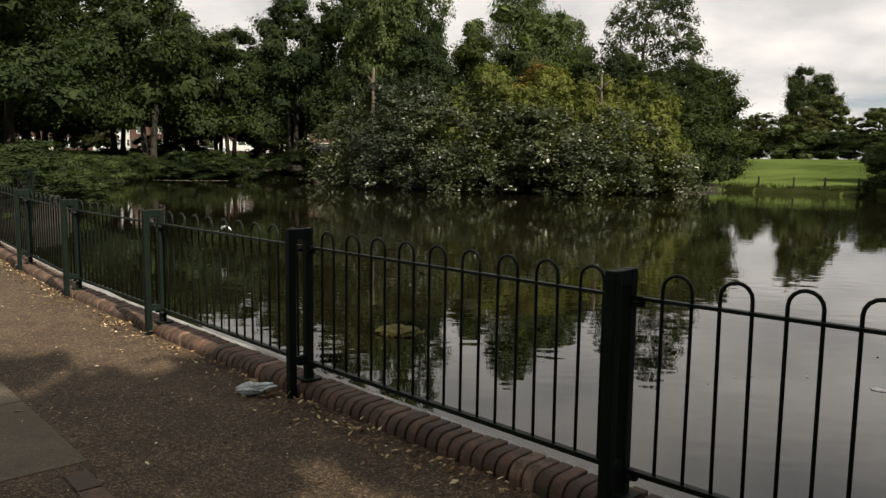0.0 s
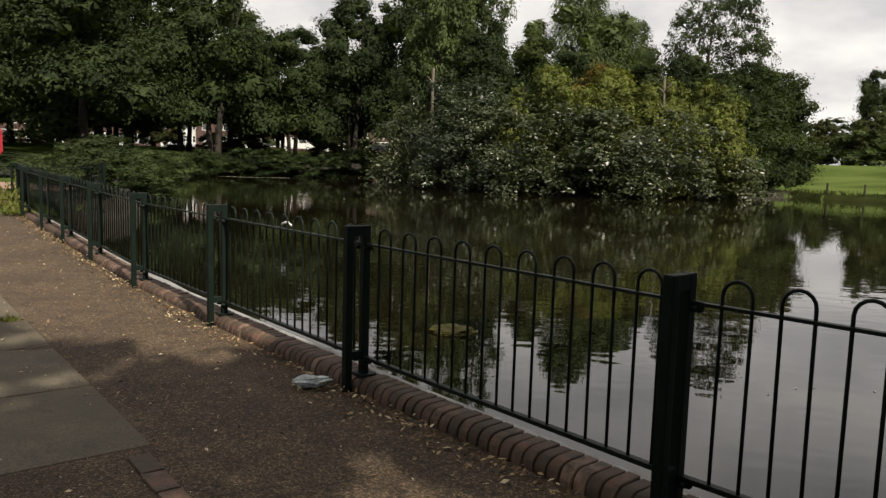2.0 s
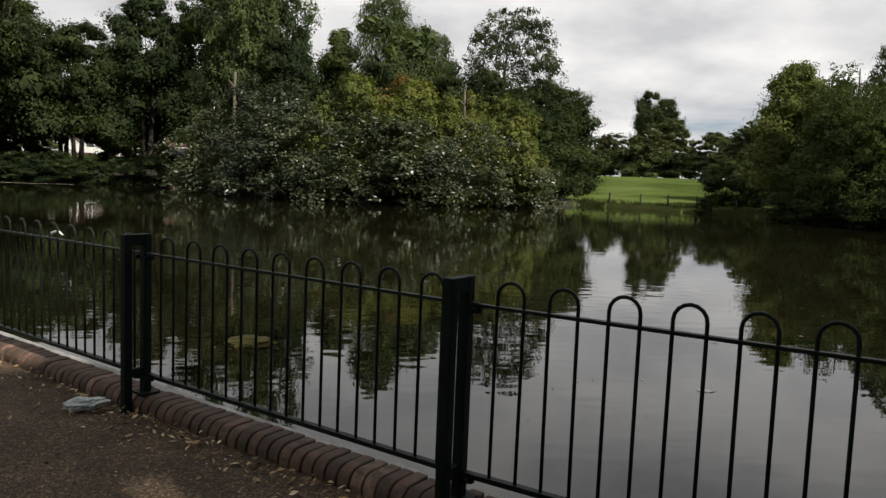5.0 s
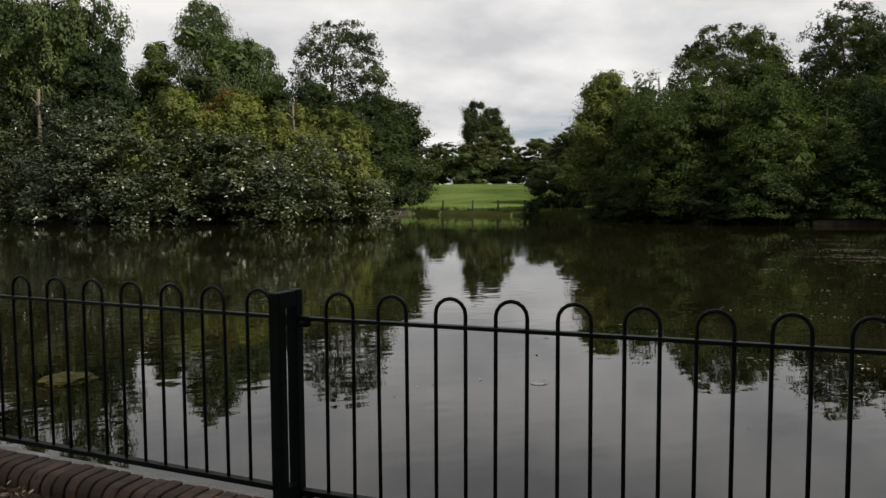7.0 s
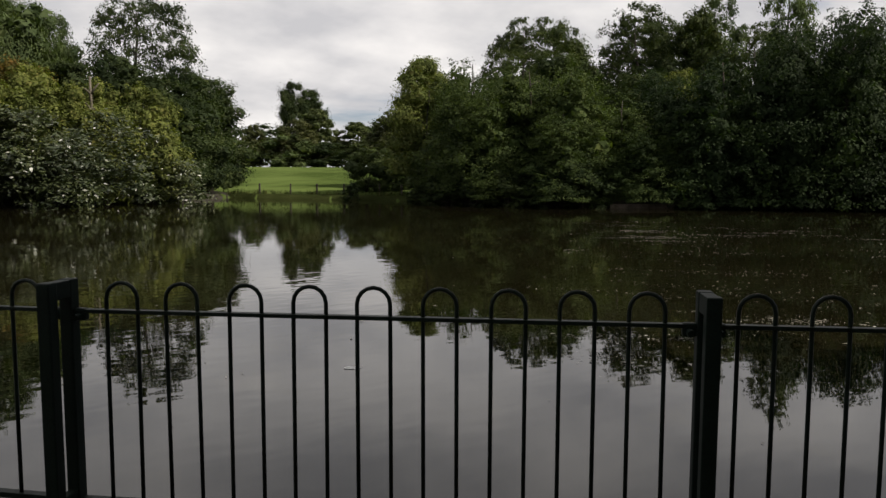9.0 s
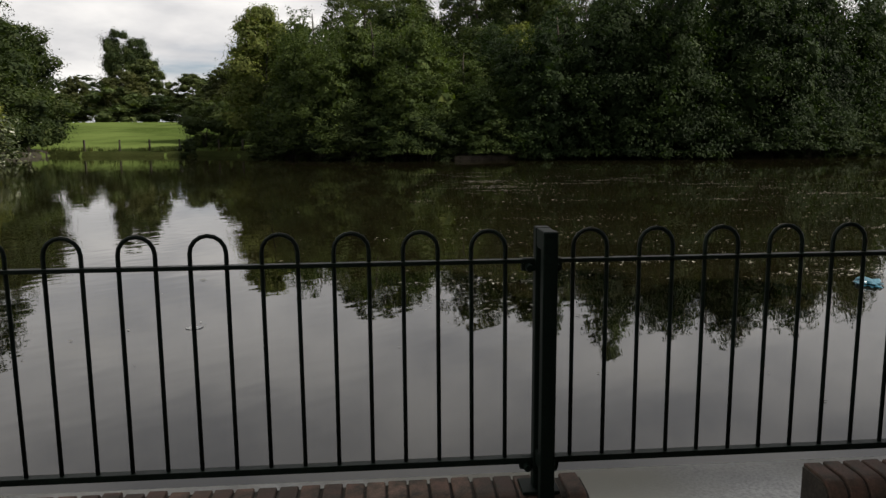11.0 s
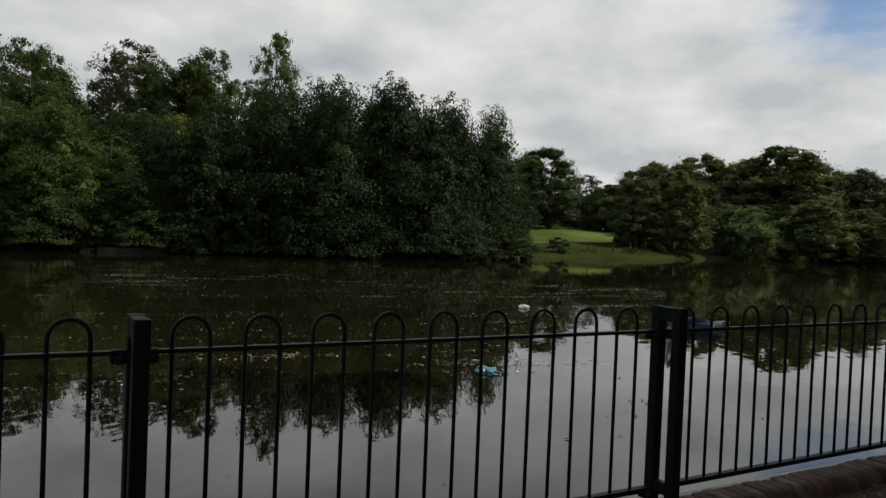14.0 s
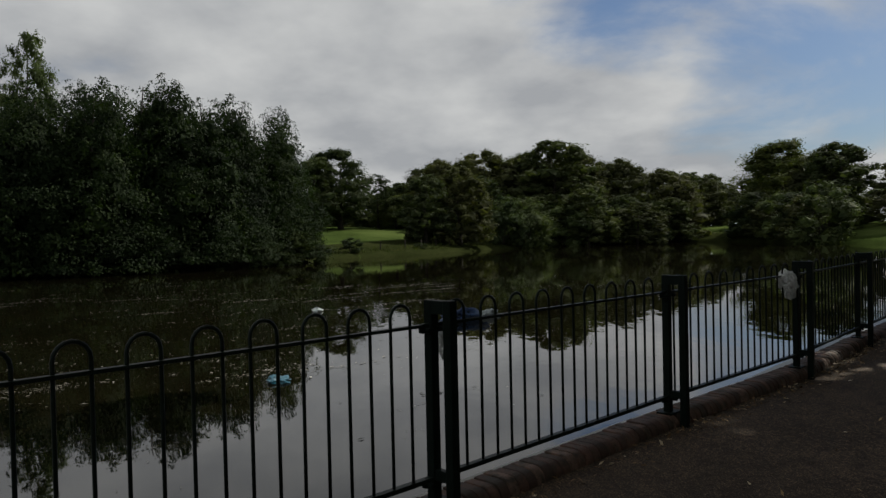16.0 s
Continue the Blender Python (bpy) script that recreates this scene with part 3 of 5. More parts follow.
def build_post(at_top=1.02):
    """A post of two square legs that straddle the kerb; x runs along the railing, y towards the pond."""
    e = new("railing_post")
    part("front_leg", box_mesh((LEG, LEG, at_top + 0.3), 0.006, (0, LEG / 2, (at_top - 0.3) / 2)), M_STEEL, e)
    part("back_leg", box_mesh((LEG, LEG, at_top - KERB_H), 0.006, (0, DEPTH - LEG / 2, (at_top + KERB_H) / 2)), M_STEEL, e)
    part("top_bar", box_mesh((LEG - 0.004, DEPTH - 2 * LEG + 0.006, 0.062), 0.004, (0, DEPTH / 2, at_top - 0.033)), M_STEEL, e)
    part("cross_bar", box_mesh((LEG - 0.012, DEPTH - 2 * LEG + 0.006, 0.05), 0.004, (0, DEPTH / 2, 0.225)), M_STEEL, e)
    part("base_plate", box_mesh((0.13, 0.11, 0.012), 0.003, (0, DEPTH - LEG / 2, KERB_H + 0.006)), M_STEEL, e)
    for z, nm in ((0.905, "upper_bracket"), (0.205, "lower_bracket")):
        for sx in (-1, 1):
            bm = box_mesh((0.05, 0.03, 0.045), 0.008, (sx * (LEG / 2 + 0.02), DEPTH - LEG / 2, z - 0.012))
            bmesh.ops.create_cone(bm, cap_ends=True, segments=8, radius1=0.014, radius2=0.012, depth=0.03, matrix=pose(sx * (LEG / 2 + 0.022), DEPTH - LEG - 0.002, z - 0.02, 90))
            part(nm, bm, M_STEEL, e)
    return e


def post_pose(i):
    n = NORMALS[i]
    p = POSTS[i]
    return pose(p[0], p[1], p[2], 0, 0, math.degrees(math.atan2(n.y, n.x)) - 90)


first_post = build_post()
first_post.matrix_world = post_pose(0)
tagged(first_post, "dark green painted steel railing post with two square legs", "railing post", "posts of the pond railing")
for i in range(1, len(POSTS)):
    copy_thing(first_post, post_pose(i))

HOOPS, PITCH, BAR_R, TOP_RAIL, LOW_RAIL = 9, 0.2278, 0.0075, 0.905, 0.204


def hoop_mesh(bottom):
    r, top = 0.0575, 1.0085
    pts = [(-r, 0, bottom), (-r, 0, 0.6)]
    for k in range(0, 9):
        a = math.pi - k * math.pi / 8
        pts.append((r * math.cos(a), 0, top - r + r * math.sin(a)))
    pts += [(r, 0, 0.6), (r, 0, bottom)]
    bm = bmesh.new()
    tube(bm, pts, BAR_R, 7)
    me = bpy.data.meshes.new("hoop")
    bm.to_mesh(me)
    bm.free()
    me.materials.append(M_BAR)
    return me


HOOP = hoop_mesh(LOW_RAIL)


def rail(bm, a, b, h, t):
    d = b - a
    m = Matrix.Translation((a + b) / 2) @ d.to_track_quat("X", "Z").to_matrix().to_4x4()
    add_box(bm, (0, 0, 0), (d.length, t, h), m, 0.002)


def build_panel(i):
    off = DEPTH - LEG / 2
    a, b = (Vector((*(Vector(POSTS[k][:2]) + NORMALS[k] * off), POSTS[k][2])) for k in (i, i + 1))
    d = b - a
    L = d.length
    turn = d.to_track_quat("X", "Z").to_matrix().to_4x4()
    e = thing("railing", "dark green bow-topped steel railing between two posts, with nine hoops", "railing", Matrix.Translation(a) @ turn, "panels of the pond railing")
    for nm, z, h in (("top_rail", TOP_RAIL, 0.014), ("bottom_rail", LOW_RAIL, 0.022)):
        bm = bmesh.new()
        add_box(bm, (L / 2, 0, z), (L - LEG, 0.034 if h > 0.02 else 0.03, h), None, 0.002)
        part(nm, bm, M_BAR, e)
    step = PITCH
    x0 = L / 2 - step * (HOOPS - 1) / 2 + {7: 0.009, 8: 0.016, 9: 0.009, 10: -0.01, 11: -0.035, 12: -0.032}.get(i, 0.0)
    for k in range(HOOPS):
        ob = place_mesh("hoop", HOOP, None, e)
        ob.matrix_basis = pose(x0 + k * step, 0, 0, 0, random.uniform(-0.25, 0.25), 0)
    return e


for i in range(len(POSTS) - 1):
    build_panel(i)


# ---------------------------------------------------------------- trees
def leaf_cloud(centres, normals, size, rng, aspect=0.5, droop=0.3, spread=0.9, simple=False):
    """Folded four-cornered leaves at the given places, turned roughly along the normals."""
    n = len(centres)
    nrm = normals + rng.normal(0, spread * 0.5, (n, 3))
    nrm /= np.linalg.norm(nrm, axis=1)[:, None] + 1e-9
    axis = rng.normal(0, 1, (n, 3))
    axis[:, 2] -= droop * 2
    axis -= (axis * nrm).sum(1)[:, None] * nrm
    axis /= np.linalg.norm(axis, axis=1)[:, None] + 1e-9
    side = np.cross(nrm, axis)
    L = size * rng.uniform(0.65, 1.35, n)[:, None]
    W = L * aspect * rng.uniform(0.8, 1.2, n)[:, None]
    mid = centres + axis * L * 0.45
    if simple:
        return np.stack([centres + side * W * 0.5, centres + axis * L, centres - side * W * 0.5 + nrm * W * 0.2], 1).reshape(-1, 3)
    quad = np.stack([centres, mid + side * W / 2 + nrm * W * 0.14, centres + axis * L, mid - side * W / 2 + nrm * W * 0.14], 1)
    return quad.reshape(-1, 3)


ENVELOPES = {
    "round": lambda h: np.sqrt(np.clip(1 - (2 * h - 1) ** 2, 0, 1)) * (1.05 - 0.2 * h),
    "dome": lambda h: np.clip(1.0 - h ** 2.6, 0, 1) ** 0.6,
    "cone": lambda h: np.clip(1.02 - h, 0.03, 1) ** 0.75 * (0.75 + 0.25 * np.minimum(h * 6, 1)),
    "tall": lambda h: np.sqrt(np.clip(1 - (2 * h - 1) ** 2, 0, 1)) * 0.9 + 0.08,
    "bush": lambda h: np.clip(1.0 - h ** 3, 0, 1) ** 0.7,
}


def crown_leaves(rng, radius, low, high, shape, lobes, count, leaf, flat=0.7, hang=0.0, gap=0.0, aspect=0.55, lobe_size=0.34, fine=24):
    """Leaves on many uneven lobes that fill an envelope between two heights."""
    env = ENVELOPES[shape]
    H = high - low
    h = rng.uniform(0.02, 0.97, lobes) ** (1.0 if shape != "cone" else 1.25)
    ang = rng.uniform(0, 6.28319, lobes)
    rad = env(h) * radius * np.sqrt(rng.uniform(0.12, 1.0, lobes)) * 0.86
    lean = np.array([0.10, 0.06]) * radius
    cx, cy, cz = rad * np.cos(ang) + lean[0] * h, rad * np.sin(ang) + lean[1] * h, low + h * H
    size = radius * lobe_size * rng.uniform(0.55, 1.25, lobes) * (0.45 + 0.75 * env(h))
    weight = size ** 2 + 1e-6
    # each lobe carries sprays of leaves, so that light and dark come in tufts
    sprays = lobes * fine
    own = rng.choice(lobes, sprays, p=weight / weight.sum())
    g = rng.normal(0, 1, (sprays, 3))
    g /= np.linalg.norm(g, axis=1)[:, None]
    g[:, 2] = np.where(g[:, 2] < -0.4, -g[:, 2], g[:, 2])
    reach = rng.uniform(0.2, 1.0, sprays) ** 0.5 * 1.08
    C = np.stack([cx[own] + g[:, 0] * size[own] * reach, cy[own] + g[:, 1] * size[own] * reach, cz[own] + g[:, 2] * size[own] * flat * reach], 1)
    pick = rng.integers(0, sprays, count)
    s = size[own[pick]] * rng.uniform(0.24, 0.46, sprays)[pick]
    o = np.clip(rng.normal(0, 0.55, (count, 3)), -1.0, 1.0)
    P = C[pick] + o * s[:, None] * np.array([1.0, 1.0, 0.8])
    d = g[pick] + np.array([0, 0, 0.35]) + o * 0.35
    d /= np.linalg.norm(d, axis=1)[:, None]
    if hang:
        out = np.hypot(P[:, 0], P[:, 1]) / radius
        P[:, 2] -= hang * radius * out ** 2 * 0.5
        drop = rng.uniform(0, 1, count) ** 2 * hang * radius * 0.55 * (rng.uniform(0, 1, count) < 0.6)
        P[:, 2] -= drop
    P[:, 2] = np.maximum(P[:, 2], min(low, 0.3) + rng.uniform(0, 0.3, count))
    return P, d, np.stack([cx, cy, cz], 1), np.stack([size, size, size * flat], 1)


def unit_facets(level):
    bm = bmesh.new()
    bmesh.ops.create_icosphere(bm, subdivisions=level, radius=1.0)
    out = np.array([[v.co[:] for v in f.verts] for f in bm.faces])
    bm.free()
    return out


FACETS = {1: unit_facets(1), 2: unit_facets(2)}


def inner_leaves(rng, C, size, level=2):
    """The dense dark inside of a crown: broad overlapping sprays of leaf round the given places."""
    n, k = len(C), len(FACETS[level])
    F = np.broadcast_to(FACETS[level], (n, k, 3, 3)) * rng.uniform(0.62, 1.0, (n, k, 1, 1)) + rng.normal(0, 0.10, (n, k, 3, 3))
    return (F * size[:, None, None, :] + C[:, None, None, :]).reshape(-1, 3)


def crown_mesh(name, seed, radius, low, high, shape, lobes, count, leaf, material, **kw):
    rng = np.random.default_rng(seed)
    aspect = kw.pop("aspect", 0.55)
    droop = kw.pop("droop", 0.3)
    whole = kw.pop("whole", False)
    kw_spread = kw.pop("spread", 0.5)
    inner, level = kw.pop("inner", 0.66), kw.pop("level", 2)
    P, d, C, size = crown_leaves(rng, radius, low, high, shape, lobes, count, leaf, **kw)
    tris = leaf_cloud(P, d, leaf, rng, aspect if whole else aspect * 1.25, droop, kw_spread, not whole)
    if inner and not whole:
        tris = np.concatenate([tris, inner_leaves(rng, C, size * inner, level)])
    return raw_mesh(name, tris, 4 if whole else 3, material)


def branch_leaves(rng, radius, low, high, count, branches, full=0.62, rise=0.45, sag=0.7):
    """Leaves in drooping tufts along many short branches that rise from the trunk and hang at their tips."""
    h = ((np.arange(branches) + rng.uniform(0, 1, branches)) / branches) ** 0.9
    a = np.arange(branches) * 2.39996 + rng.normal(0, 0.5, branches)
    L = radius * np.clip(1.02 - h, 0.035, 1) ** full * (0.7 + 0.3 * np.minimum(h * 6, 1)) * rng.uniform(0.6, 1.14, branches)
    z0 = low + (high - low) * h * 0.965
    # tufts: most of them near the tips, some deeper in
    tufts = branches * 7
    b = rng.choice(branches, tufts, p=L / L.sum())
    q = 1.0 - 0.75 * rng.uniform(0, 1, tufts) ** 1.6
    turn = a[b] + rng.normal(0, 0.30, tufts) * (1.25 - 0.5 * q)
    size = (0.09 + 0.13 * rng.uniform(0, 1, tufts)) * np.sqrt(L[b] * radius) * (1.15 - 0.45 * q)
    C = np.stack([L[b] * q * np.cos(turn), L[b] * q * np.sin(turn), z0[b] + L[b] * (rise * (0.4 + 1.3 * h[b]) * q - sag * (1.05 - 0.7 * h[b]) * q ** 2) + rng.normal(0, 0.05 * radius, tufts)], 1)
    pick = rng.choice(tufts, count, p=(size ** 1.7) / (size ** 1.7).sum())
    o = np.clip(rng.normal(0, 0.55, (count, 3)), -1.15, 1.15)
    out = np.stack([np.cos(turn), np.sin(turn), np.zeros(tufts)], 1)[pick]
    s = size[pick][:, None]
    P = C[pick] + o * s * np.array([1.0, 1.0, 0.6])
    P += out * (o[:, :1] * s * 0.5)
    reach = np.clip((o * out).sum(1), -0.3, 1.2)
    P[:, 2] -= size[pick] * (0.75 * np.maximum(reach, 0) ** 2 + 0.35 * rng.exponential(0.6, count))
    P[:, 2] = np.maximum(P[:, 2], 0.2 + rng.uniform(0, 0.35, count))
    d = out * 0.7 + o * 0.55 + np.array([0, 0, 0.5])
    d /= np.linalg.norm(d, axis=1)[:, None]
    core = rng.integers(0, int(branches * 0.8), 26)
    far = rng.uniform(0.05, 0.5, 26)
    inside = np.stack([L[core] * far * np.cos(a[core]), L[core] * far * np.sin(a[core]), z0[core] + 0.1 * L[core]], 1)
    girth = (0.33 * np.sqrt(L[core] * radius))[:, None] * np.array([0.8, 0.8, 1.0])
    return P, d, inner_leaves(rng, inside, girth)


def branch_crown(name, seed, radius, low, high, count, branches, leaf, material, tops=1, **kw):
    rng = np.random.default_rng(seed)
    Ps, ds, cores = [], [], []
    for k in range(tops):
        ang = 6.28319 * k / tops + 0.7
        sh = 0.0 if tops == 1 else 0.36 * radius
        q = 1.0 if tops == 1 else rng.uniform(0.84, 1.0)
        P, d, core = branch_leaves(rng, radius * (1.0 if tops == 1 else 0.72), low, low + (high - low) * q, count // tops, branches, **kw)
        P[:, 0] += sh * math.cos(ang)
        P[:, 1] += sh * math.sin(ang)
        core[:, 0] += sh * math.cos(ang)
        core[:, 1] += sh * math.sin(ang)
        Ps.append(P); ds.append(d); cores.append(core)
    tris = leaf_cloud(np.concatenate(Ps), np.concatenate(ds), leaf, rng, 0.62, 0.9, 0.9, True)
    return raw_mesh(name, np.concatenate([tris] + cores), 3, material)


def trunk_mesh(name, seed, height, r0, spread, limbs=7, stems=1, material=None, first=0.28):
    """A tapered, slightly bent trunk with limbs and branches."""
    rnd = random.Random(seed)
    bm = bmesh.new()
    for st in range(stems):
        a0 = rnd.uniform(0, 6.28)
        lean = Vector((math.cos(a0), math.sin(a0), 0)) * (spread * (0.10 if stems == 1 else 0.45))
        base = Vector((0, 0, -0.3)) + (lean * 0.15 if stems > 1 else Vector())
        pts, rad = [], []
        for k in range(8):
            t = k / 7
            w = Vector((noise.noise(Vector((seed, t * 2.5, st))), noise.noise(Vector((t * 2.5, seed, st + 5))), 0)) * 0.05 * height * t
            pts.append(base + lean * t * t + Vector((0, 0, height * t)) + w)
            flare = 1.0 + 0.55 * max(0, 1 - t * 9)
            rad.append(max(0.02, r0 / stems ** 0.5 * (1 - 0.88 * t) * flare))
        tube(bm, pts, rad, 8)
        for j in range(limbs):
            t = first + (0.92 - first) * (j + rnd.random() * 0.6) / limbs
            k = min(6, int(t * 7))
            p = pts[k].lerp(pts[k + 1], t * 7 - k)
            a = rnd.uniform(0, 6.28)
            ln = spread * rnd.uniform(0.55, 0.95) * (1.1 - t * 0.7)
            dirn = Vector((math.cos(a), math.sin(a), rnd.uniform(0.35, 0.9))).normalized()
            r = max(0.03, r0 / stems ** 0.5 * (1 - 0.85 * t) * 0.5)
            mid = p + dirn * ln * 0.5 + Vector((0, 0, rnd.uniform(-0.05, 0.08) * ln))
            end = p + dirn * ln + Vector((0, 0, rnd.uniform(0.0, 0.15) * ln))
            tube(bm, [p, mid, end], [r, r * 0.6, r * 0.22], 6)
            for q in range(2):
                b = a + rnd.uniform(-1.2, 1.2)
                e2 = mid + Vector((math.cos(b), math.sin(b), rnd.uniform(0.2, 0.9))).normalized() * ln * 0.45
                tube(bm, [mid, mid.lerp(e2, 0.5) + Vector((0, 0, 0.04 * ln)), e2], [r * 0.45, r * 0.28, r * 0.1], 5)
    me = bpy.data.meshes.new(name)
    bm.to_mesh(me)
    bm.free()
    me.materials.append(material or M_BARK)
    return me


def height_at(x, y):
    return float(ground_height(np.array([[x, y]]))[0])


KINDS = {}


def tree_kind(key, label, category, name, trunk, crown):
    KINDS[key] = (label, category, name, trunk, crown)


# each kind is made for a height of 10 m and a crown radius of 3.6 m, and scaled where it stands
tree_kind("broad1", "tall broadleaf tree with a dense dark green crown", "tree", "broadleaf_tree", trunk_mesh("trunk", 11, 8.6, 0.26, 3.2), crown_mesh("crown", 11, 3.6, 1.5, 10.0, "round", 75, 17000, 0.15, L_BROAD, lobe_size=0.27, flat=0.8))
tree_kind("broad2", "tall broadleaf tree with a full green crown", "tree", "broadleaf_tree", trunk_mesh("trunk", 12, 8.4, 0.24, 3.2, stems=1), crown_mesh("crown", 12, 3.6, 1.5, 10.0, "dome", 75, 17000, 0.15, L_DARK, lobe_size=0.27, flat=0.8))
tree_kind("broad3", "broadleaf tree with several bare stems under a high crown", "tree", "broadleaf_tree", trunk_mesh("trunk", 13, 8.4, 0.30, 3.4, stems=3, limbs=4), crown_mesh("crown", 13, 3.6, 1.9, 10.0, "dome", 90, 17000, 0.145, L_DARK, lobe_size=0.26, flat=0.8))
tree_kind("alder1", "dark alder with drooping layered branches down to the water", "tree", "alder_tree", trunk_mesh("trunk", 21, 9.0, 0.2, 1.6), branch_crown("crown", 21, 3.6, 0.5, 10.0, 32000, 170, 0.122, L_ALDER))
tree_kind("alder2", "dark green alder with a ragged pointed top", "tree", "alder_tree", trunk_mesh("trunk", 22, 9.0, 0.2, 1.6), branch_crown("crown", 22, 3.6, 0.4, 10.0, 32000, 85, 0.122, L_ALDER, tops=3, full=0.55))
tree_kind("alder3", "alder with sunlight in its paler leaf colour, drooping branches over the water", "tree", "alder_tree", trunk_mesh("trunk", 23, 9.0, 0.2, 1.6), branch_crown("crown", 23, 3.6, 0.4, 10.0, 32000, 80, 0.122, L_ALDER_SUNLIT, tops=3, full=0.5))
tree_kind("willow", "grey-green weeping willow with hanging strands", "tree", "willow_tree", trunk_mesh("trunk", 31, 8.5, 0.28, 3.0), crown_mesh("crown", 31, 3.6, 4.2, 10.0, "round", 46, 34000, 0.17, L_WILLOW, hang=0.9, droop=1.6, aspect=0.28, lobe_size=0.33, inner=0.5))
tree_kind("airy", "broad open-crowned tree with dark branches showing through", "tree", "open_crowned_tree", trunk_mesh("trunk", 41, 9.2, 0.22, 3.6, limbs=11), crown_mesh("crown", 41, 3.6, 2.8, 10.0, "round", 210, 28000, 0.115, L_BROAD, flat=0.55, lobe_size=0.15, fine=12, inner=0.0))
tree_kind("poplar", "tall thin-leaved tree with sparse upright branches", "tree", "slender_tree", trunk_mesh("trunk", 51, 9.6, 0.19, 2.2, limbs=12), crown_mesh("crown", 51, 2.4, 2.4, 10.2, "tall", 80, 12000, 0.15, L_WILLOW, flat=0.9, lobe_size=0.24, inner=0.4))
tree_kind("yellow", "broadleaf tree with yellow-green leaves", "tree", "yellowing_tree", trunk_mesh("trunk", 61, 8.4, 0.2, 3.0), crown_mesh("crown", 61, 3.6, 1.4, 10.0, "dome", 70, 18000, 0.17, L_YELLOW))
tree_kind("rust", "small tree with rust-brown autumn leaves", "tree", "autumn_tree", trunk_mesh("trunk", 62, 8.4, 0.2, 3.0), crown_mesh("crown", 62, 3.6, 1.6, 10.0, "round", 50, 8000, 0.22, L_RUST))
tree_kind("shrub", "dense green waterside shrub", "shrub", "shrub", trunk_mesh("stems", 71, 6.5, 0.16, 3.0, stems=3, limbs=2, first=0.1), crown_mesh("crown", 71, 3.6, 0.2, 10.0, "bush", 30, 3800, 0.25, L_DARK, flat=1.1, lobe_size=0.36, level=1))
tree_kind("shrub2", "pale grey-green willow shrub", "shrub", "shrub", trunk_mesh("stems", 72, 6.5, 0.16, 3.0, stems=5, limbs=3, first=0.1), crown_mesh("crown", 72, 3.6, 0.2, 10.0, "bush", 40, 5000, 0.27, L_WILLOW, aspect=0.35, flat=1.3, level=1))
tree_kind("laurel", "glossy-leaved evergreen bush overhanging the water", "bush", "laurel_bush", trunk_mesh("stems", 81, 6.5, 0.2, 3.4, stems=5, limbs=4, first=0.08), crown_mesh("crown", 81, 3.6, 0.1, 10.0, "bush", 34, 9500, 0.30, L_LAUREL, whole=True, hang=0.05, aspect=0.45, lobe_size=0.40, flat=1.3, spread=0.85))
tree_kind("laurel2", "dense glossy-leaved bush with pale leaf undersides", "bush", "laurel_bush", trunk_mesh("stems", 82, 6.5, 0.2, 3.4, stems=5, limbs=4, first=0.08), crown_mesh("crown", 82, 3.6, 0.1, 10.0, "bush", 34, 9500, 0.30, L_LAUREL, whole=True, hang=0.05, aspect=0.45, lobe_size=0.40, flat=1.3, spread=0.85))
tree_kind("gold", "leafy bush with yellow-green new growth", "bush", "golden_bush", trunk_mesh("stems", 83, 6.5, 0.2, 3.4, stems=5, limbs=4, first=0.08), crown_mesh("crown", 83, 3.6, 0.4, 10.0, "bush", 80, 16000, 0.2, L_YELLOW, lobe_size=0.25, flat=1.5))
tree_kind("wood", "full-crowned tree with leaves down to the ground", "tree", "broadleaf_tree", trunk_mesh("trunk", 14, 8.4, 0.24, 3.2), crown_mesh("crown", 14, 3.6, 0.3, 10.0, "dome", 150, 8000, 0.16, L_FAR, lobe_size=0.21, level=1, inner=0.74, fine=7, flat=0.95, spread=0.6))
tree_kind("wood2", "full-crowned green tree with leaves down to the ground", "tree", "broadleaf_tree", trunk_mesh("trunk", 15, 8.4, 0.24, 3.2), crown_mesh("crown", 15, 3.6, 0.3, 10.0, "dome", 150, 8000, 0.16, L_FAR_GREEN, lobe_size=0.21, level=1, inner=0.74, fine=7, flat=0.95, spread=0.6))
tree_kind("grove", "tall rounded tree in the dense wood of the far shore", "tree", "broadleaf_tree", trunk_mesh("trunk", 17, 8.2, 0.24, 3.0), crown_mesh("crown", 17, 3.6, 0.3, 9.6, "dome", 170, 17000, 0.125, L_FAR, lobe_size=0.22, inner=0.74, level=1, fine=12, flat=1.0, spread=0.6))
tree_kind("canopy", "spreading broadleaf tree beside the path", "tree", "broadleaf_tree", trunk_mesh("trunk", 91, 8.6, 0.24, 3.0), crown_mesh("crown", 91, 3.6, 6.2, 9.4, "dome", 30, 1900, 0.2, L_BROAD, flat=0.5, lobe_size=0.14, fine=7, inner=0.9, level=1))
tree_kind("spreading", "old broadleaf tree whose limbs spread over the path and the railing", "tree", "broadleaf_tree", trunk_mesh("trunk", 92, 8.4, 0.26, 3.4, limbs=12), crown_mesh("crown", 92, 3.6, 6.2, 9.6, "dome", 140, 5500, 0.11, L_BROAD, flat=0.6, lobe_size=0.10, fine=7, inner=0.95, level=1))
tree_kind("thicket", "dense dark green tree with leaves down to the water", "tree", "broadleaf_tree", trunk_mesh("trunk", 16, 8.4, 0.24, 3.0), crown_mesh("crown", 16, 3.6, 0.3, 10.0, "dome", 70, 16000, 0.15, L_DARK, lobe_size=0.30, flat=0.9))


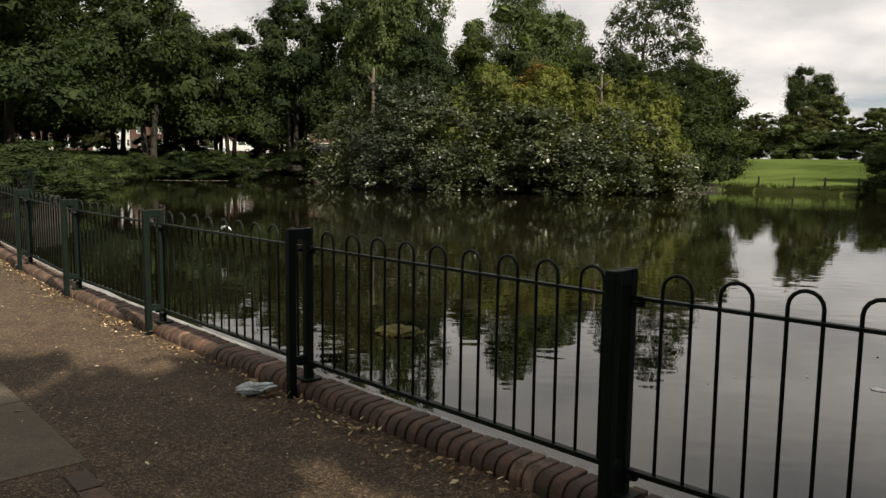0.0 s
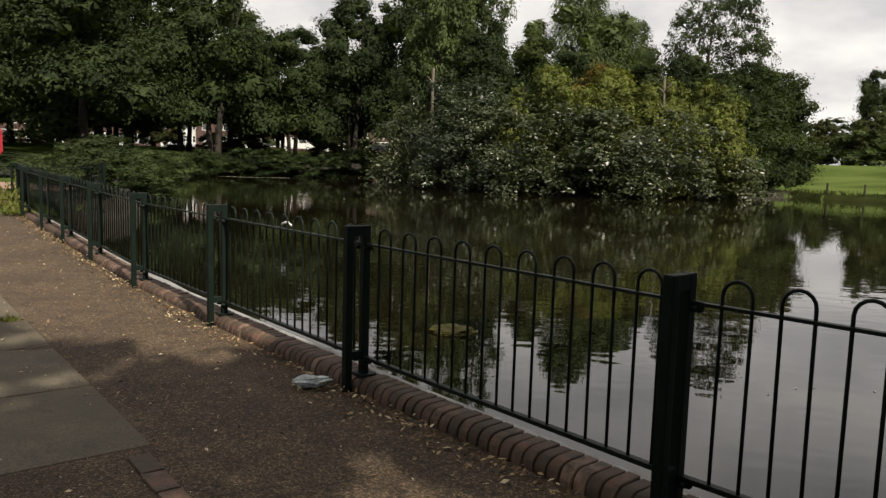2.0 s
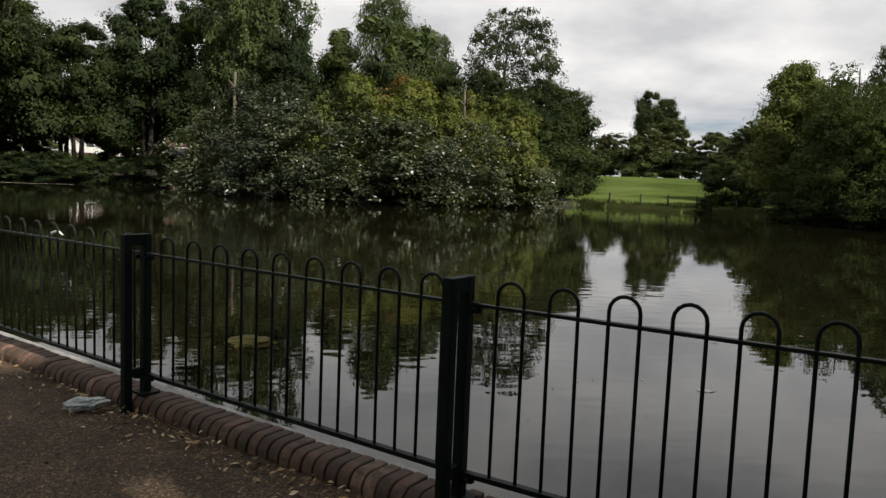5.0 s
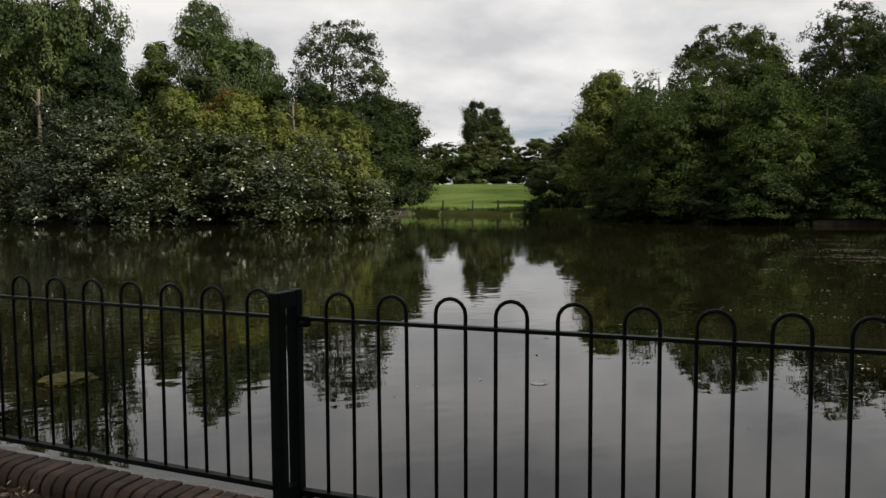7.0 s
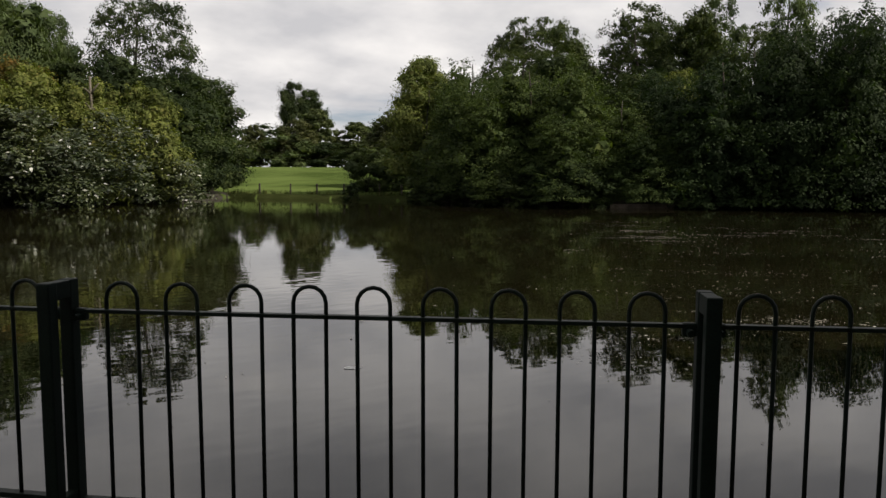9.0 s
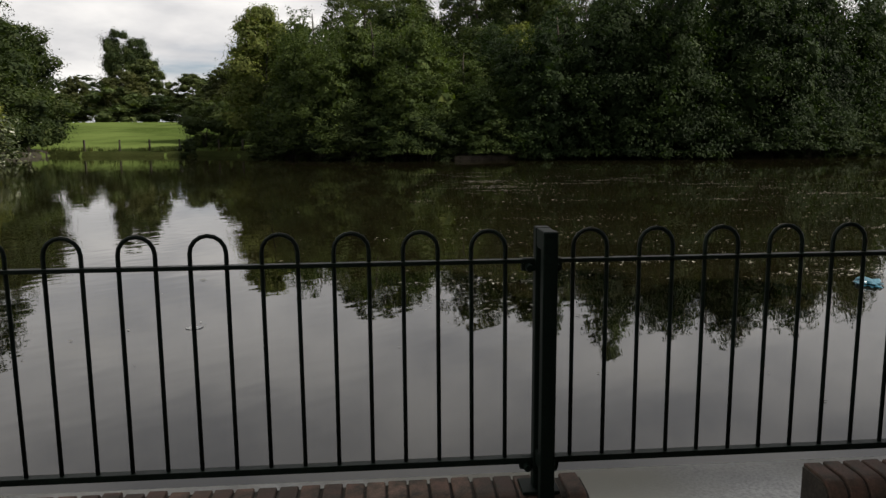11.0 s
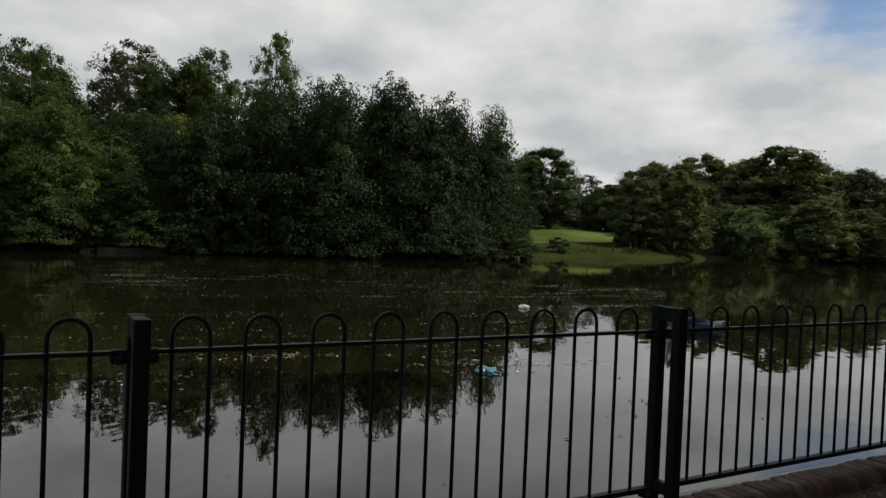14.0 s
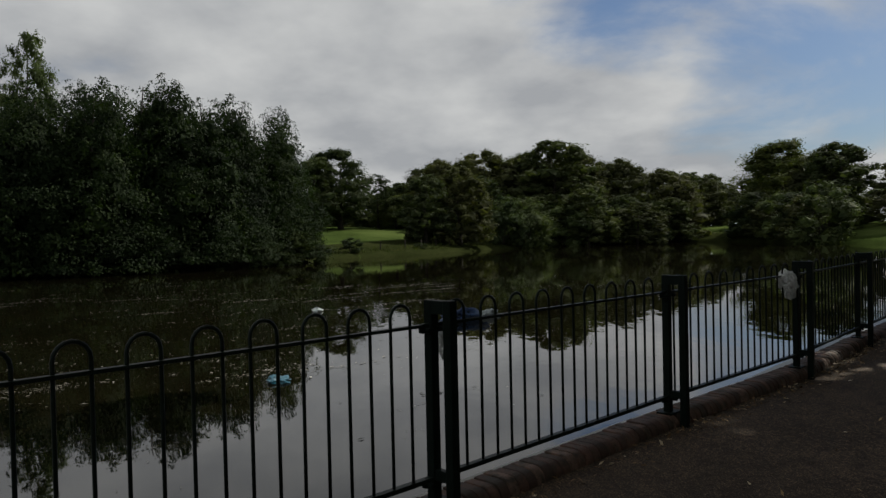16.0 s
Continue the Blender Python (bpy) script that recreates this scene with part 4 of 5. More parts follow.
tree_kind("distant", "distant broadleaf tree in a belt of woodland", "tree", "distant_tree", trunk_mesh("trunk", 95, 8.0, 0.24, 3.0, limbs=4), crown_mesh("crown", 95, 3.6, 0.0, 10.0, "dome", 24, 1500, 0.45, L_DARK, level=1))


def plant(key, x, y, top, radius, turn=None, z=None, label="", group="", lean=0.0):
    """A tree or bush of a kind, with its top at a height and its crown of a radius."""
    text, category, name, trunk, crown = KINDS[key]
    z0 = max(height_at(x, y), WATER_Z - 0.1) if z is None else z
    e = new(name)
    k, r = max(top - z0, 0.5) / 10.0, radius / 3.6
    for nm, me in (("trunk" if category == "tree" else "stem", trunk), ("crown", crown)):
        ob = new(nm, me)
        ob.parent = e
        ob.location.y = lean if nm == "crown" else 0.0
        ob.scale = ((r + k) / 2, (r + k) / 2, k) if nm != "crown" else (r, r, k)
    e.matrix_world = pose(x, y, z0, 0, 0, random.uniform(0, 360) if turn is None else turn)
    return tagged(e, label or text, category, group)


# island: glossy bushes in front, trees and two dead stems behind
for key, x, y, top, r in (("laurel", -6.2, 53.4, 5.2, 3.1), ("laurel2", -3.0, 49.2, 5.2, 3.2), ("laurel", 0.3, 46.8, 4.7, 3.1), ("laurel2", 3.4, 44.9, 4.6, 3.1), ("laurel", 6.6, 44.3, 4.4, 3.1),
                          ("laurel2", 9.6, 45.6, 4.4, 3.1), ("laurel", 12.4, 47.8, 4.4, 3.0), ("shrub", 15.0, 50.4, 4.8, 2.8), ("gold", 2.4, 47.6, 7.4, 2.9), ("laurel2", -1.6, 50.9, 6.6, 3.2), ("laurel", -4.8, 53.6, 7.0, 2.8),
                          ("gold", 12.6, 48.4, 6.6, 2.8), ("gold", 6.2, 48.8, 7.4, 3.0), ("gold", 8.6, 46.8, 6.2, 2.6), ("gold", 5.2, 46.2, 6.0, 2.4), ("gold", 10.6, 49.6, 6.8, 2.6)):
    plant(key, x, y, top, r, group="bushes of the island")
for key, x, y, top, r in (("willow", 5.8, 60.5, 15.2, 5.0), ("willow", 9.0, 60.0, 12.2, 2.6), ("airy", 14.6, 59.0, 14.6, 4.6), ("thicket", 15.4, 53.0, 7.6, 3.4), ("thicket", 17.2, 56.2, 8.6, 3.8), ("thicket", 19.4, 58.5, 8.6, 3.6), ("thicket", 12.8, 56.5, 9.4, 3.8), ("thicket", 4.4, 55.0, 9.4, 3.8), ("thicket", -0.8, 54.6, 9.6, 3.6), ("broad1", 13.0, 54.5, 8.4, 3.6), ("broad2", 8.8, 54.5, 8.6, 3.6),
                          ("poplar", -4.8, 56.5, 18.0, 4.0), ("poplar", -2.0, 58.5, 18.5, 3.4), ("broad2", -2.6, 55.0, 10.5, 3.4), ("broad1", 1.6, 57.0, 11.0, 3.8), ("broad2", -6.0, 58.5, 12.0, 3.6), ("rust", 6.2, 51.6, 7.9, 2.4)):
    plant(key, x, y, top, r, z=0.1, group="trees of the island")


def dead_stem(x, y, z0, top, r, forks):
    rnd = random.Random(int(x * 10))
    bm = bmesh.new()
    h = top - z0
    pts = [Vector((0.10 * noise.noise(Vector((x, k * 0.6, 0))), 0.1 * noise.noise(Vector((y, k * 0.6, 3))), h * k / 7 - 0.2)) for k in range(8)]
    tube(bm, pts, [r * (1.25 - 0.8 * k / 7) * (0.9 + 0.2 * rnd.random()) for k in range(8)], 9)
    for k in range(forks):
        p = pts[5 + k % 2]
        a = rnd.uniform(0, 6.28)
        q = p + Vector((math.cos(a) * 0.5, math.sin(a) * 0.5, rnd.uniform(0.3, 0.8)))
        tube(bm, [p, p.lerp(q, 0.5) + Vector((0, 0, 0.05)), q], [r * 0.5, r * 0.35, r * 0.15], 6)
    ob = part("dead_tree", bm, M_DEADWOOD)
    ob.matrix_world = pose(x, y, z0)
    return tagged(ob, "bare pale dead trunk standing among the island bushes", "dead tree", "dead trunks of the island")


dead_stem(9.3, 46.4, 0.1, 6.9, 0.13, 4)
dead_stem(-4.9, 52.6, 0.1, 7.9, 0.17, 2)

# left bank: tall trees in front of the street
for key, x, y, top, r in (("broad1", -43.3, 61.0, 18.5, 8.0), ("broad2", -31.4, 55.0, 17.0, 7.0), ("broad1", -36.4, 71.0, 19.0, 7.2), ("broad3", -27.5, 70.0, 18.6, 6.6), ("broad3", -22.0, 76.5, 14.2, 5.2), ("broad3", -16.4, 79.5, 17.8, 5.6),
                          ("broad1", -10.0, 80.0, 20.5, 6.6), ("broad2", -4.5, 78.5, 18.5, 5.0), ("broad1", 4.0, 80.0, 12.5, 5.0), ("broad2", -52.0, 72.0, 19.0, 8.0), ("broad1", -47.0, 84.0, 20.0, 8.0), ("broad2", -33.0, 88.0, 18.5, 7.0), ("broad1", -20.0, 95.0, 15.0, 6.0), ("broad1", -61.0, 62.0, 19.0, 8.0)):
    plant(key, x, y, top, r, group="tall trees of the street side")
for key, x, y, top, r in (("wood", -66.0, 84.0, 14.0, 6.0), ("wood2", -57.0, 92.0, 13.0, 4.4), ("wood", -47.0, 97.0, 12.0, 4.6), ("wood2", -36.5, 106.0, 12.0, 4.4), ("wood", -25.0, 110.0, 12.0, 4.8), ("wood2", -14.5, 110.0, 12.0, 4.2), ("wood", -6.0, 112.0, 13.0, 6.0), ("wood2", 3.0, 108.0, 13.0, 6.5), ("wood", -76.0, 78.0, 15.0, 7.0)):
    plant(key, x, y, top, r, group="trees before the street")
for key, x, y, top, r in (("shrub", -14.6, 31.0, 2.3, 2.2), ("shrub", -17.0, 35.5, 2.4, 2.4), ("shrub2", -17.5, 29.5, 2.5, 1.8), ("laurel", -19.5, 27.2, 1.9, 2.6), ("laurel2", -23.0, 29.0, 1.9, 2.8), ("shrub", -20.5, 33.5, 2.4, 2.6),
                          ("laurel", -26.5, 31.5, 2.2, 3.0), ("gold", -24.6, 52.5, 3.4, 2.4), ("gold", -26.5, 57.0, 3.4, 2.4), ("shrub", -22.0, 44.0, 2.3, 2.6), ("shrub", -25.0, 48.5, 2.6, 2.6), ("shrub2", -16.2, 26.6, 2.6, 0.9),
                          ("laurel2", -30.0, 36.0, 2.4, 3.2), ("shrub", -28.0, 42.0, 2.6, 3.0)):
    plant("shrub" if key == "gold" else key, x, y, top * 0.5, r * 0.75, group="shrubs of the left bank")
for k, x in enumerate((-64, -57, -50.5, -46.5, -39, -33.5, -28.5, -22, -17.5, -11, -5.5, 1, 6)):
    plant("wood" if k % 2 else "wood2", x, 90.0 + 0.16 * x + 4 * math.sin(k * 1.9), (3.4 if k % 3 else 5.0) + 0.8 * math.sin(k * 2.7), 2.2 + 0.9 * math.sin(k * 1.3) ** 2, group="undergrowth before the street")
for k in range(13):
    plant(("shrub", "shrub2", "shrub")[k % 3], -26.5 + 2.55 * k, 67.2 + 2.6 * math.sin(k * 0.24), 1.7 + 0.7 * math.sin(k * 2.2) ** 2, 2.3, group="low growth of the far bank")

# meadow and the trees behind it
for key, x, y, top, r in (("thicket", 51.3, 117.0, 16.4, 3.8), ("thicket", 55.0, 117.4, 15.4, 3.6), ("wood", 47.5, 108.0, 9.6, 4.6), ("wood2", 52.0, 109.0, 11.5, 4.4), ("wood2", 57.6, 106.3, 9.6, 4.8), ("wood", 43.0, 113.1, 9.0, 3.0), ("wood", 50.6, 84.5, 9.6, 4.2), ("shrub2", 29.0, 51.4, 3.4, 2.2),
                          ("shrub2", 31.2, 51.0, 3.6, 2.4), ("yellow", 35.6, 52.6, 9.6, 3.4), ("shrub", 25.3, 46.6, 0.9, 0.75), ("wood", 38.5, 118.0, 8.5, 4.0), ("wood", 62.0, 100.0, 10.0, 5.0), ("wood2", 30.0, 112.0, 9.0, 4.0), ("wood2", 21.0, 108.0, 9.5, 4.5), ("wood", 12.0, 104.0, 9.5, 4.5)):
    plant(key, x, y, top, r, group="trees round the meadow")
def set_back(x, y):
    """The wood of the far shore stands close behind a strip of rough grass."""
    return 0.95 if x > 96 and -34 < y < 9 else 1.0


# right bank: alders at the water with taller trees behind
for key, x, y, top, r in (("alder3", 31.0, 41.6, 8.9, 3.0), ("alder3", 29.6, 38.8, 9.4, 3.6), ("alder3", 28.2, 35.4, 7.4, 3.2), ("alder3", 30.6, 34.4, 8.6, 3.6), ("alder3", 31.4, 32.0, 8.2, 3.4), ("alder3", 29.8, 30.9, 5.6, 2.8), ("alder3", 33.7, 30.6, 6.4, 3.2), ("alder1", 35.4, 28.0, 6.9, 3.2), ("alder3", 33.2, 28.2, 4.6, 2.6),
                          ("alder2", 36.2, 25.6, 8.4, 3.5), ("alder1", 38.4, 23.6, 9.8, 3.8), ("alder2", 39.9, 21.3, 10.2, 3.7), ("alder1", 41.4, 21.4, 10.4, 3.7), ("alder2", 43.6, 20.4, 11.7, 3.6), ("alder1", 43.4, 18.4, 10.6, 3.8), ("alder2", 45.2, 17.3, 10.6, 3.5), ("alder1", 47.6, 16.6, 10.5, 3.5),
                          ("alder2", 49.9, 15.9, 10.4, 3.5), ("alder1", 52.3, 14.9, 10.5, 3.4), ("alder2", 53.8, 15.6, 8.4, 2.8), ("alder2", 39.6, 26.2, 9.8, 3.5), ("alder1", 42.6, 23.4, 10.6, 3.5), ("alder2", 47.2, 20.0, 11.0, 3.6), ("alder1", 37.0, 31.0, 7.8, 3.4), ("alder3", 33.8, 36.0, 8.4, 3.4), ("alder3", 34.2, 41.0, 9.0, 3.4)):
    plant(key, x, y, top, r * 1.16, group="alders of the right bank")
for key, x, y, top, r in (("airy", 46.6, 55.4, 14.4, 4.2), ("broad1", 51.6, 53.6, 15.2, 4.4), ("airy", 55.8, 50.2, 15.0, 4.4), ("broad2", 46.0, 47.0, 10.5, 4.0), ("broad1", 58.5, 46.0, 15.0, 4.6), ("airy", 60.5, 41.0, 14.5, 4.4), ("poplar", 50.6, 31.4, 15.2, 3.2), ("poplar", 51.5, 37.3, 14.6, 3.4),
                          ("broad2", 44.0, 38.0, 8.8, 4.2), ("yellow", 43.5, 34.5, 8.2, 2.8), ("broad1", 54.5, 24.0, 10.8, 3.4), ("yellow", 30.8, 45.8, 9.4, 2.9), ("broad2", 41.0, 44.0, 10.5, 4.0), ("airy", 48.6, 42.4, 15.0, 4.6), ("airy", 43.4, 50.2, 14.6, 4.4), ("broad1", 49.8, 37.6, 13.4, 4.0)):
    plant(key, x, y, top, r, group="tall trees of the right bank")
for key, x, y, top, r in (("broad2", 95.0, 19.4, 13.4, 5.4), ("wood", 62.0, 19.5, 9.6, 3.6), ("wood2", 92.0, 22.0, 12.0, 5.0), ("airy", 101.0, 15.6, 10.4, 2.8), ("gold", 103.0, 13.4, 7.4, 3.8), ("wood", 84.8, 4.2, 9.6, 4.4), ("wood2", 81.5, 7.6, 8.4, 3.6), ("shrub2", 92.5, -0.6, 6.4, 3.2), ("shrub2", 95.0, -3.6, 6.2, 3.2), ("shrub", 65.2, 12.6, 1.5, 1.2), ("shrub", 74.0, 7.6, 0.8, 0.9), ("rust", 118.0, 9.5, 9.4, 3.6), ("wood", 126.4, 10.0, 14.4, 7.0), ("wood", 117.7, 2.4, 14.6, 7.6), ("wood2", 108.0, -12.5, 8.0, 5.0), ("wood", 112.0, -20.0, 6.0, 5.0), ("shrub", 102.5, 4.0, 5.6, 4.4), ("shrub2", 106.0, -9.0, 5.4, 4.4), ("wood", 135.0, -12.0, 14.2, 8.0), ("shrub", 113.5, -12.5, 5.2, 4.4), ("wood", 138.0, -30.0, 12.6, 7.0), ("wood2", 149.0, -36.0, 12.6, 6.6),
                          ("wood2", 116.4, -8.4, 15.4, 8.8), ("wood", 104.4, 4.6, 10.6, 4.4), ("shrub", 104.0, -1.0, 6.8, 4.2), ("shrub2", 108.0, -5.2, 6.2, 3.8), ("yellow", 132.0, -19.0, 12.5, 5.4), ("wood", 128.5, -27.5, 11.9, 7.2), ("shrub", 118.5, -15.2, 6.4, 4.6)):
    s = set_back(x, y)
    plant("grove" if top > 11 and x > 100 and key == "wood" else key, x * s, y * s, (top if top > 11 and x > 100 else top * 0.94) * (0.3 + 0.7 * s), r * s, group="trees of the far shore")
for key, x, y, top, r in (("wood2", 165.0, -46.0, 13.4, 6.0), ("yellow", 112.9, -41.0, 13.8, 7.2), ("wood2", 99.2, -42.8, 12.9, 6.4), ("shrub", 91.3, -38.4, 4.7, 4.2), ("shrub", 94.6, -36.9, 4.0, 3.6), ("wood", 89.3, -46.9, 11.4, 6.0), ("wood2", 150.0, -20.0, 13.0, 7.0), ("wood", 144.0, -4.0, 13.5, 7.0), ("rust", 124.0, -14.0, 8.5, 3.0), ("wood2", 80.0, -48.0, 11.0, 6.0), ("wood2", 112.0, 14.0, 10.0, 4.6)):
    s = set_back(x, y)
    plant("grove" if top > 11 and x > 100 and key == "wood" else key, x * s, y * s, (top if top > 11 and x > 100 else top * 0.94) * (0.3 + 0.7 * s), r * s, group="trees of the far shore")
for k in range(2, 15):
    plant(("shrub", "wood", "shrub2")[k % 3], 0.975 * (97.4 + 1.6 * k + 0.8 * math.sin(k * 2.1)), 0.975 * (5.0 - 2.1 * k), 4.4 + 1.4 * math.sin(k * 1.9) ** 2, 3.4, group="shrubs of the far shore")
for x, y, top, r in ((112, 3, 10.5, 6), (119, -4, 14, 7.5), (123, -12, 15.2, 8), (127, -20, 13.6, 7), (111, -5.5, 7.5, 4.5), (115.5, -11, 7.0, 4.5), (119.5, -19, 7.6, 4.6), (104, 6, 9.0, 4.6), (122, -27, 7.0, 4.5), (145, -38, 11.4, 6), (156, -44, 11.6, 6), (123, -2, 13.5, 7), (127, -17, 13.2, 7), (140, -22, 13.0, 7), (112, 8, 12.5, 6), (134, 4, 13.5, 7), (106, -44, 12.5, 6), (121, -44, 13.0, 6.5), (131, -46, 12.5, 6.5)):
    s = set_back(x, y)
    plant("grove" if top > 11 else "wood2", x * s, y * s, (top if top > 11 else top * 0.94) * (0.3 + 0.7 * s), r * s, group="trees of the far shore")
for k in range(2, 9):
    plant(("shrub", "wood", "shrub2")[k % 3], 120.5 - 4.6 * k, -33.6 - 1.2 * math.sin(k * 0.4) - (2.4 if k < 2 else 0.4), 4.4 + 2.4 * math.sin(k * 1.7) ** 2, 3.8, group="shrubs of the far shore")
for k in range(10):
    plant(("shrub", "shrub2", "shrub")[k % 3], -18.9 - 0.95 * k, 38.0 + 2.9 * k, 1.2 + 0.6 * math.sin(k * 2.1) ** 2, 2.0, group="shrubs of the left bank")
for k in range(15):
    plant(("shrub", "wood2", "shrub2")[k % 3], 2.0 + 5.4 * k, 121.0 - 0.22 * k * k + 2 * math.sin(k * 2.2), 6.0 + 1.6 * math.sin(k * 1.7) ** 2, 4.6, group="hedge behind the meadow")
SHORE = fine_line([(28.2, 42, 0), (27.2, 37.6, 0), (28.2, 33.2, 0), (30.4, 29.8, 0), (35.2, 27.0, 0), (39.2, 23, 0), (42.2, 19, 0), (46.8, 15.8, 0), (52.8, 13.4, 0)], 1.9)
for k, p in enumerate(SHORE):
    if not (31.0 < p.x < 35.0):
        plant("shrub", p.x - 0.5, p.y - 0.4, 1.3 + 0.9 * math.sin(k * 1.9) ** 2, 1.7, group="low growth of the right bank")
for k, (x, y) in enumerate(((-25.6, 63.0), (-23.8, 64.9), (-22.0, 66.6), (-20.0, 68.2), (-24.6, 60.0))):
    plant("shrub", x, y, 1.1 + 0.2 * k, 1.9, group="low growth of the far bank")
for x, y, top, r in ((112, 24, 8.4, 5), (118, 20, 8.0, 5), (125, 17, 9.0, 5.5), (107, 30, 8.6, 5), (101, 36, 9, 5)):
    plant("wood2", x, y, top, r, group="trees of the far shore")
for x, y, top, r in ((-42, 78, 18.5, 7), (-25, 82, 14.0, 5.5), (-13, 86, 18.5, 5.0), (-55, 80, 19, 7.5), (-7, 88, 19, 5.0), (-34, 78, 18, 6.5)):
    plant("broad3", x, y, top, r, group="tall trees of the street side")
for x, y, top, r in ((-10.1, 20.1, 1.5, 1.1), (-11.4, 22.4, 1.8, 1.5), (-12.9, 25.4, 2.0, 1.7)):
    plant("shrub", x, y, top, r, group="shrubs of the left bank")
for k in range(9):
    plant(("shrub", "shrub2")[k % 2], 126.0 - 3.4 * k, 11.5 + 3.3 * k, 4.6 + 1.0 * math.sin(k * 2.0), 3.6, group="shrubs of the far shore")
# unseen trees behind the path, set so that their crowns shade it
for x, y, top, r in ((5.2, -3.0, 9.0, 4.8), (1.6, -3.8, 9.0, 4.6), (10.0, -7.0, 9.4, 4.6), (12.2, -6.8, 9.6, 3.6), (9.2, -4.9, 7.8, 4.2), (7.2, -3.6, 9.2, 3.2), (5.7, -3.9, 8.6, 2.8), (13.4, -9.0, 9.6, 3.8), (12.6, -8.0, 9.6, 3.8), (14.2, -10.8, 9.4, 4.2), (18.2, -13.4, 9.6, 4.8), (-6.6, -3.6, 9.2, 4.6), (-0.6, -6.4, 9.6, 5.2), (-12.0, 3.0, 9.0, 4.6), (16.0, -12.4, 10.2, 4.4), (5.6, -2.3, 9.4, 2.7), (14.6, -9.7, 10.6, 3.3), (15.6, -10.8, 9.8, 3.6)):
    plant("canopy", x, y, top, r, z=-0.05, group="trees behind the path")
for x, y, r in ((9.4, -6.0, 6.2), (11.4, -8.6, 6.0), (1.4, -7.6, 5.0)):
    plant("spreading", x, y, 11.5, r, turn=0, z=-0.05, group="trees behind the path", lean=3.0)
# unseen row added to block the low sky behind the path
for k in range(11):
    plant("distant", -24 + 5.2 * k, -15.0 - 1.0 * k + 1.5 * math.sin(k * 2.0) - (0 if k < 7 else 4), 9.5, 4.6, z=-0.05, group="trees behind the path")
# hedge added out of view, to keep low skylight off the path
for k in range(9):
    p = along(2.0 + 3.0 * k, -7.6 - 0.6 * math.sin(k * 1.7))
    plant("wood2", p.x, p.y, 3.6 + 0.35 * k + 0.5 * math.sin(k * 2.3), 2.6, z=-0.05, group="hedge behind the path")
# belt of woods on the horizon
for k in range(64):
    a = radians(-40 + 2.8 * k)
    d = 200 + 24 * math.sin(k * 1.7)
    plant("distant", 1.3 + d * math.cos(a), 0.8 + d * math.sin(a), 12.0 + 2.2 * math.sin(k * 2.3), 7.5 + math.sin(k), group="belt of woods on the horizon")


# ---------------------------------------------------------------- street: houses, road, vehicles
def build_house(bay_paint):
    """Half of a brick pair, 6.6 m wide, with a two-storey white bay; the front faces -y."""
    e = new("terraced_house")
    W, D, Ht = 6.6, 8.0, 5.6
    bm = bmesh.new()
    add_box(bm, (0, D / 2, Ht / 2 - 0.5), (W, D, Ht + 1.0))
    part("wall", bm, M_HOUSEBRICK, e)
    bm = bmesh.new()
    prism(bm, [(-0.3, Ht), (D + 0.3, Ht), (D / 2, Ht + 2.9)], W, pose(0, 0, 0, 0, 0, 90))
    roof = part("roof", bm, M_ROOF, e)
    part("chimney", box_mesh((0.9, 0.6, 1.6), 0.02, (W / 2 - 0.5, D / 2, Ht + 3.1)), M_HOUSEBRICK, roof)
    plan = [(-2.6, 0.0), (-2.1, -0.8), (-0.3, -0.8), (0.2, 0.0)]
    for z0, z1 in ((-0.5, 0.9), (2.3, 3.3), (4.7, 5.5)):
        bm = bmesh.new()
        a = [bm.verts.new((x, y, z0)) for x, y in plan]
        b = [bm.verts.new((x, y, z1)) for x, y in plan]
        for k in range(3):
            bm.faces.new((a[k], a[k + 1], b[k + 1], b[k]))
        bm.faces.new(b); bm.faces.new(a[::-1])
        part("bay", bm, bay_paint, e)
    for z0, z1 in ((0.9, 2.3), (3.3, 4.7)):
        for (x0, y0), (x1, y1) in zip(plan, plan[1:]):
            c = Vector(((x0 + x1) / 2, (y0 + y1) / 2, (z0 + z1) / 2))
            ln = math.hypot(x1 - x0, y1 - y0)
            m = Matrix.Translation(c) @ pose(0, 0, 0, 0, 0, math.degrees(math.atan2(y1 - y0, x1 - x0)))
            bm = bmesh.new()
            for q, sz in (((0, 0, 0.66), (ln, 0.1, 0.1)), ((0, 0, -0.66), (ln, 0.1, 0.1)), ((-ln / 2 + 0.05, 0, 0), (0.1, 0.1, 1.22)), ((ln / 2 - 0.05, 0, 0), (0.1, 0.1, 1.22)), ((0, 0, 0.2), (ln - 0.2, 0.06, 0.06))):
                add_box(bm, q, sz, m)
            w = part("window", bm, M_WHITE, e)
            bm = bmesh.new()
            add_box(bm, (0, 0.02, 0), (ln - 0.16, 0.03, 1.26), m)
            part("pane", bm, M_GLASS, w)
    for x, z0, z1, wd in ((1.9, 3.3, 4.6, 1.2),):
        bm = bmesh.new()
        for q, sz in (((x, -0.03, z0), (wd, 0.12, 0.1)), ((x, -0.03, z1), (wd, 0.12, 0.1)), ((x - wd / 2, -0.03, (z0 + z1) / 2), (0.1, 0.12, z1 - z0 - 0.1)), ((x + wd / 2, -0.03, (z0 + z1) / 2), (0.1, 0.12, z1 - z0 - 0.1))):
            add_box(bm, q, sz)
        w = part("window", bm, M_WHITE, e)
        part("pane", box_mesh((wd - 0.1, 0.03, z1 - z0 - 0.1), 0.0, (x, -0.02, (z0 + z1) / 2)), M_GLASS, w)
    bm = box_mesh((1.0, 0.1, 2.1), 0.02, (1.9, -0.06, 1.0))
    door = part("door", bm, M_WHITE, e)
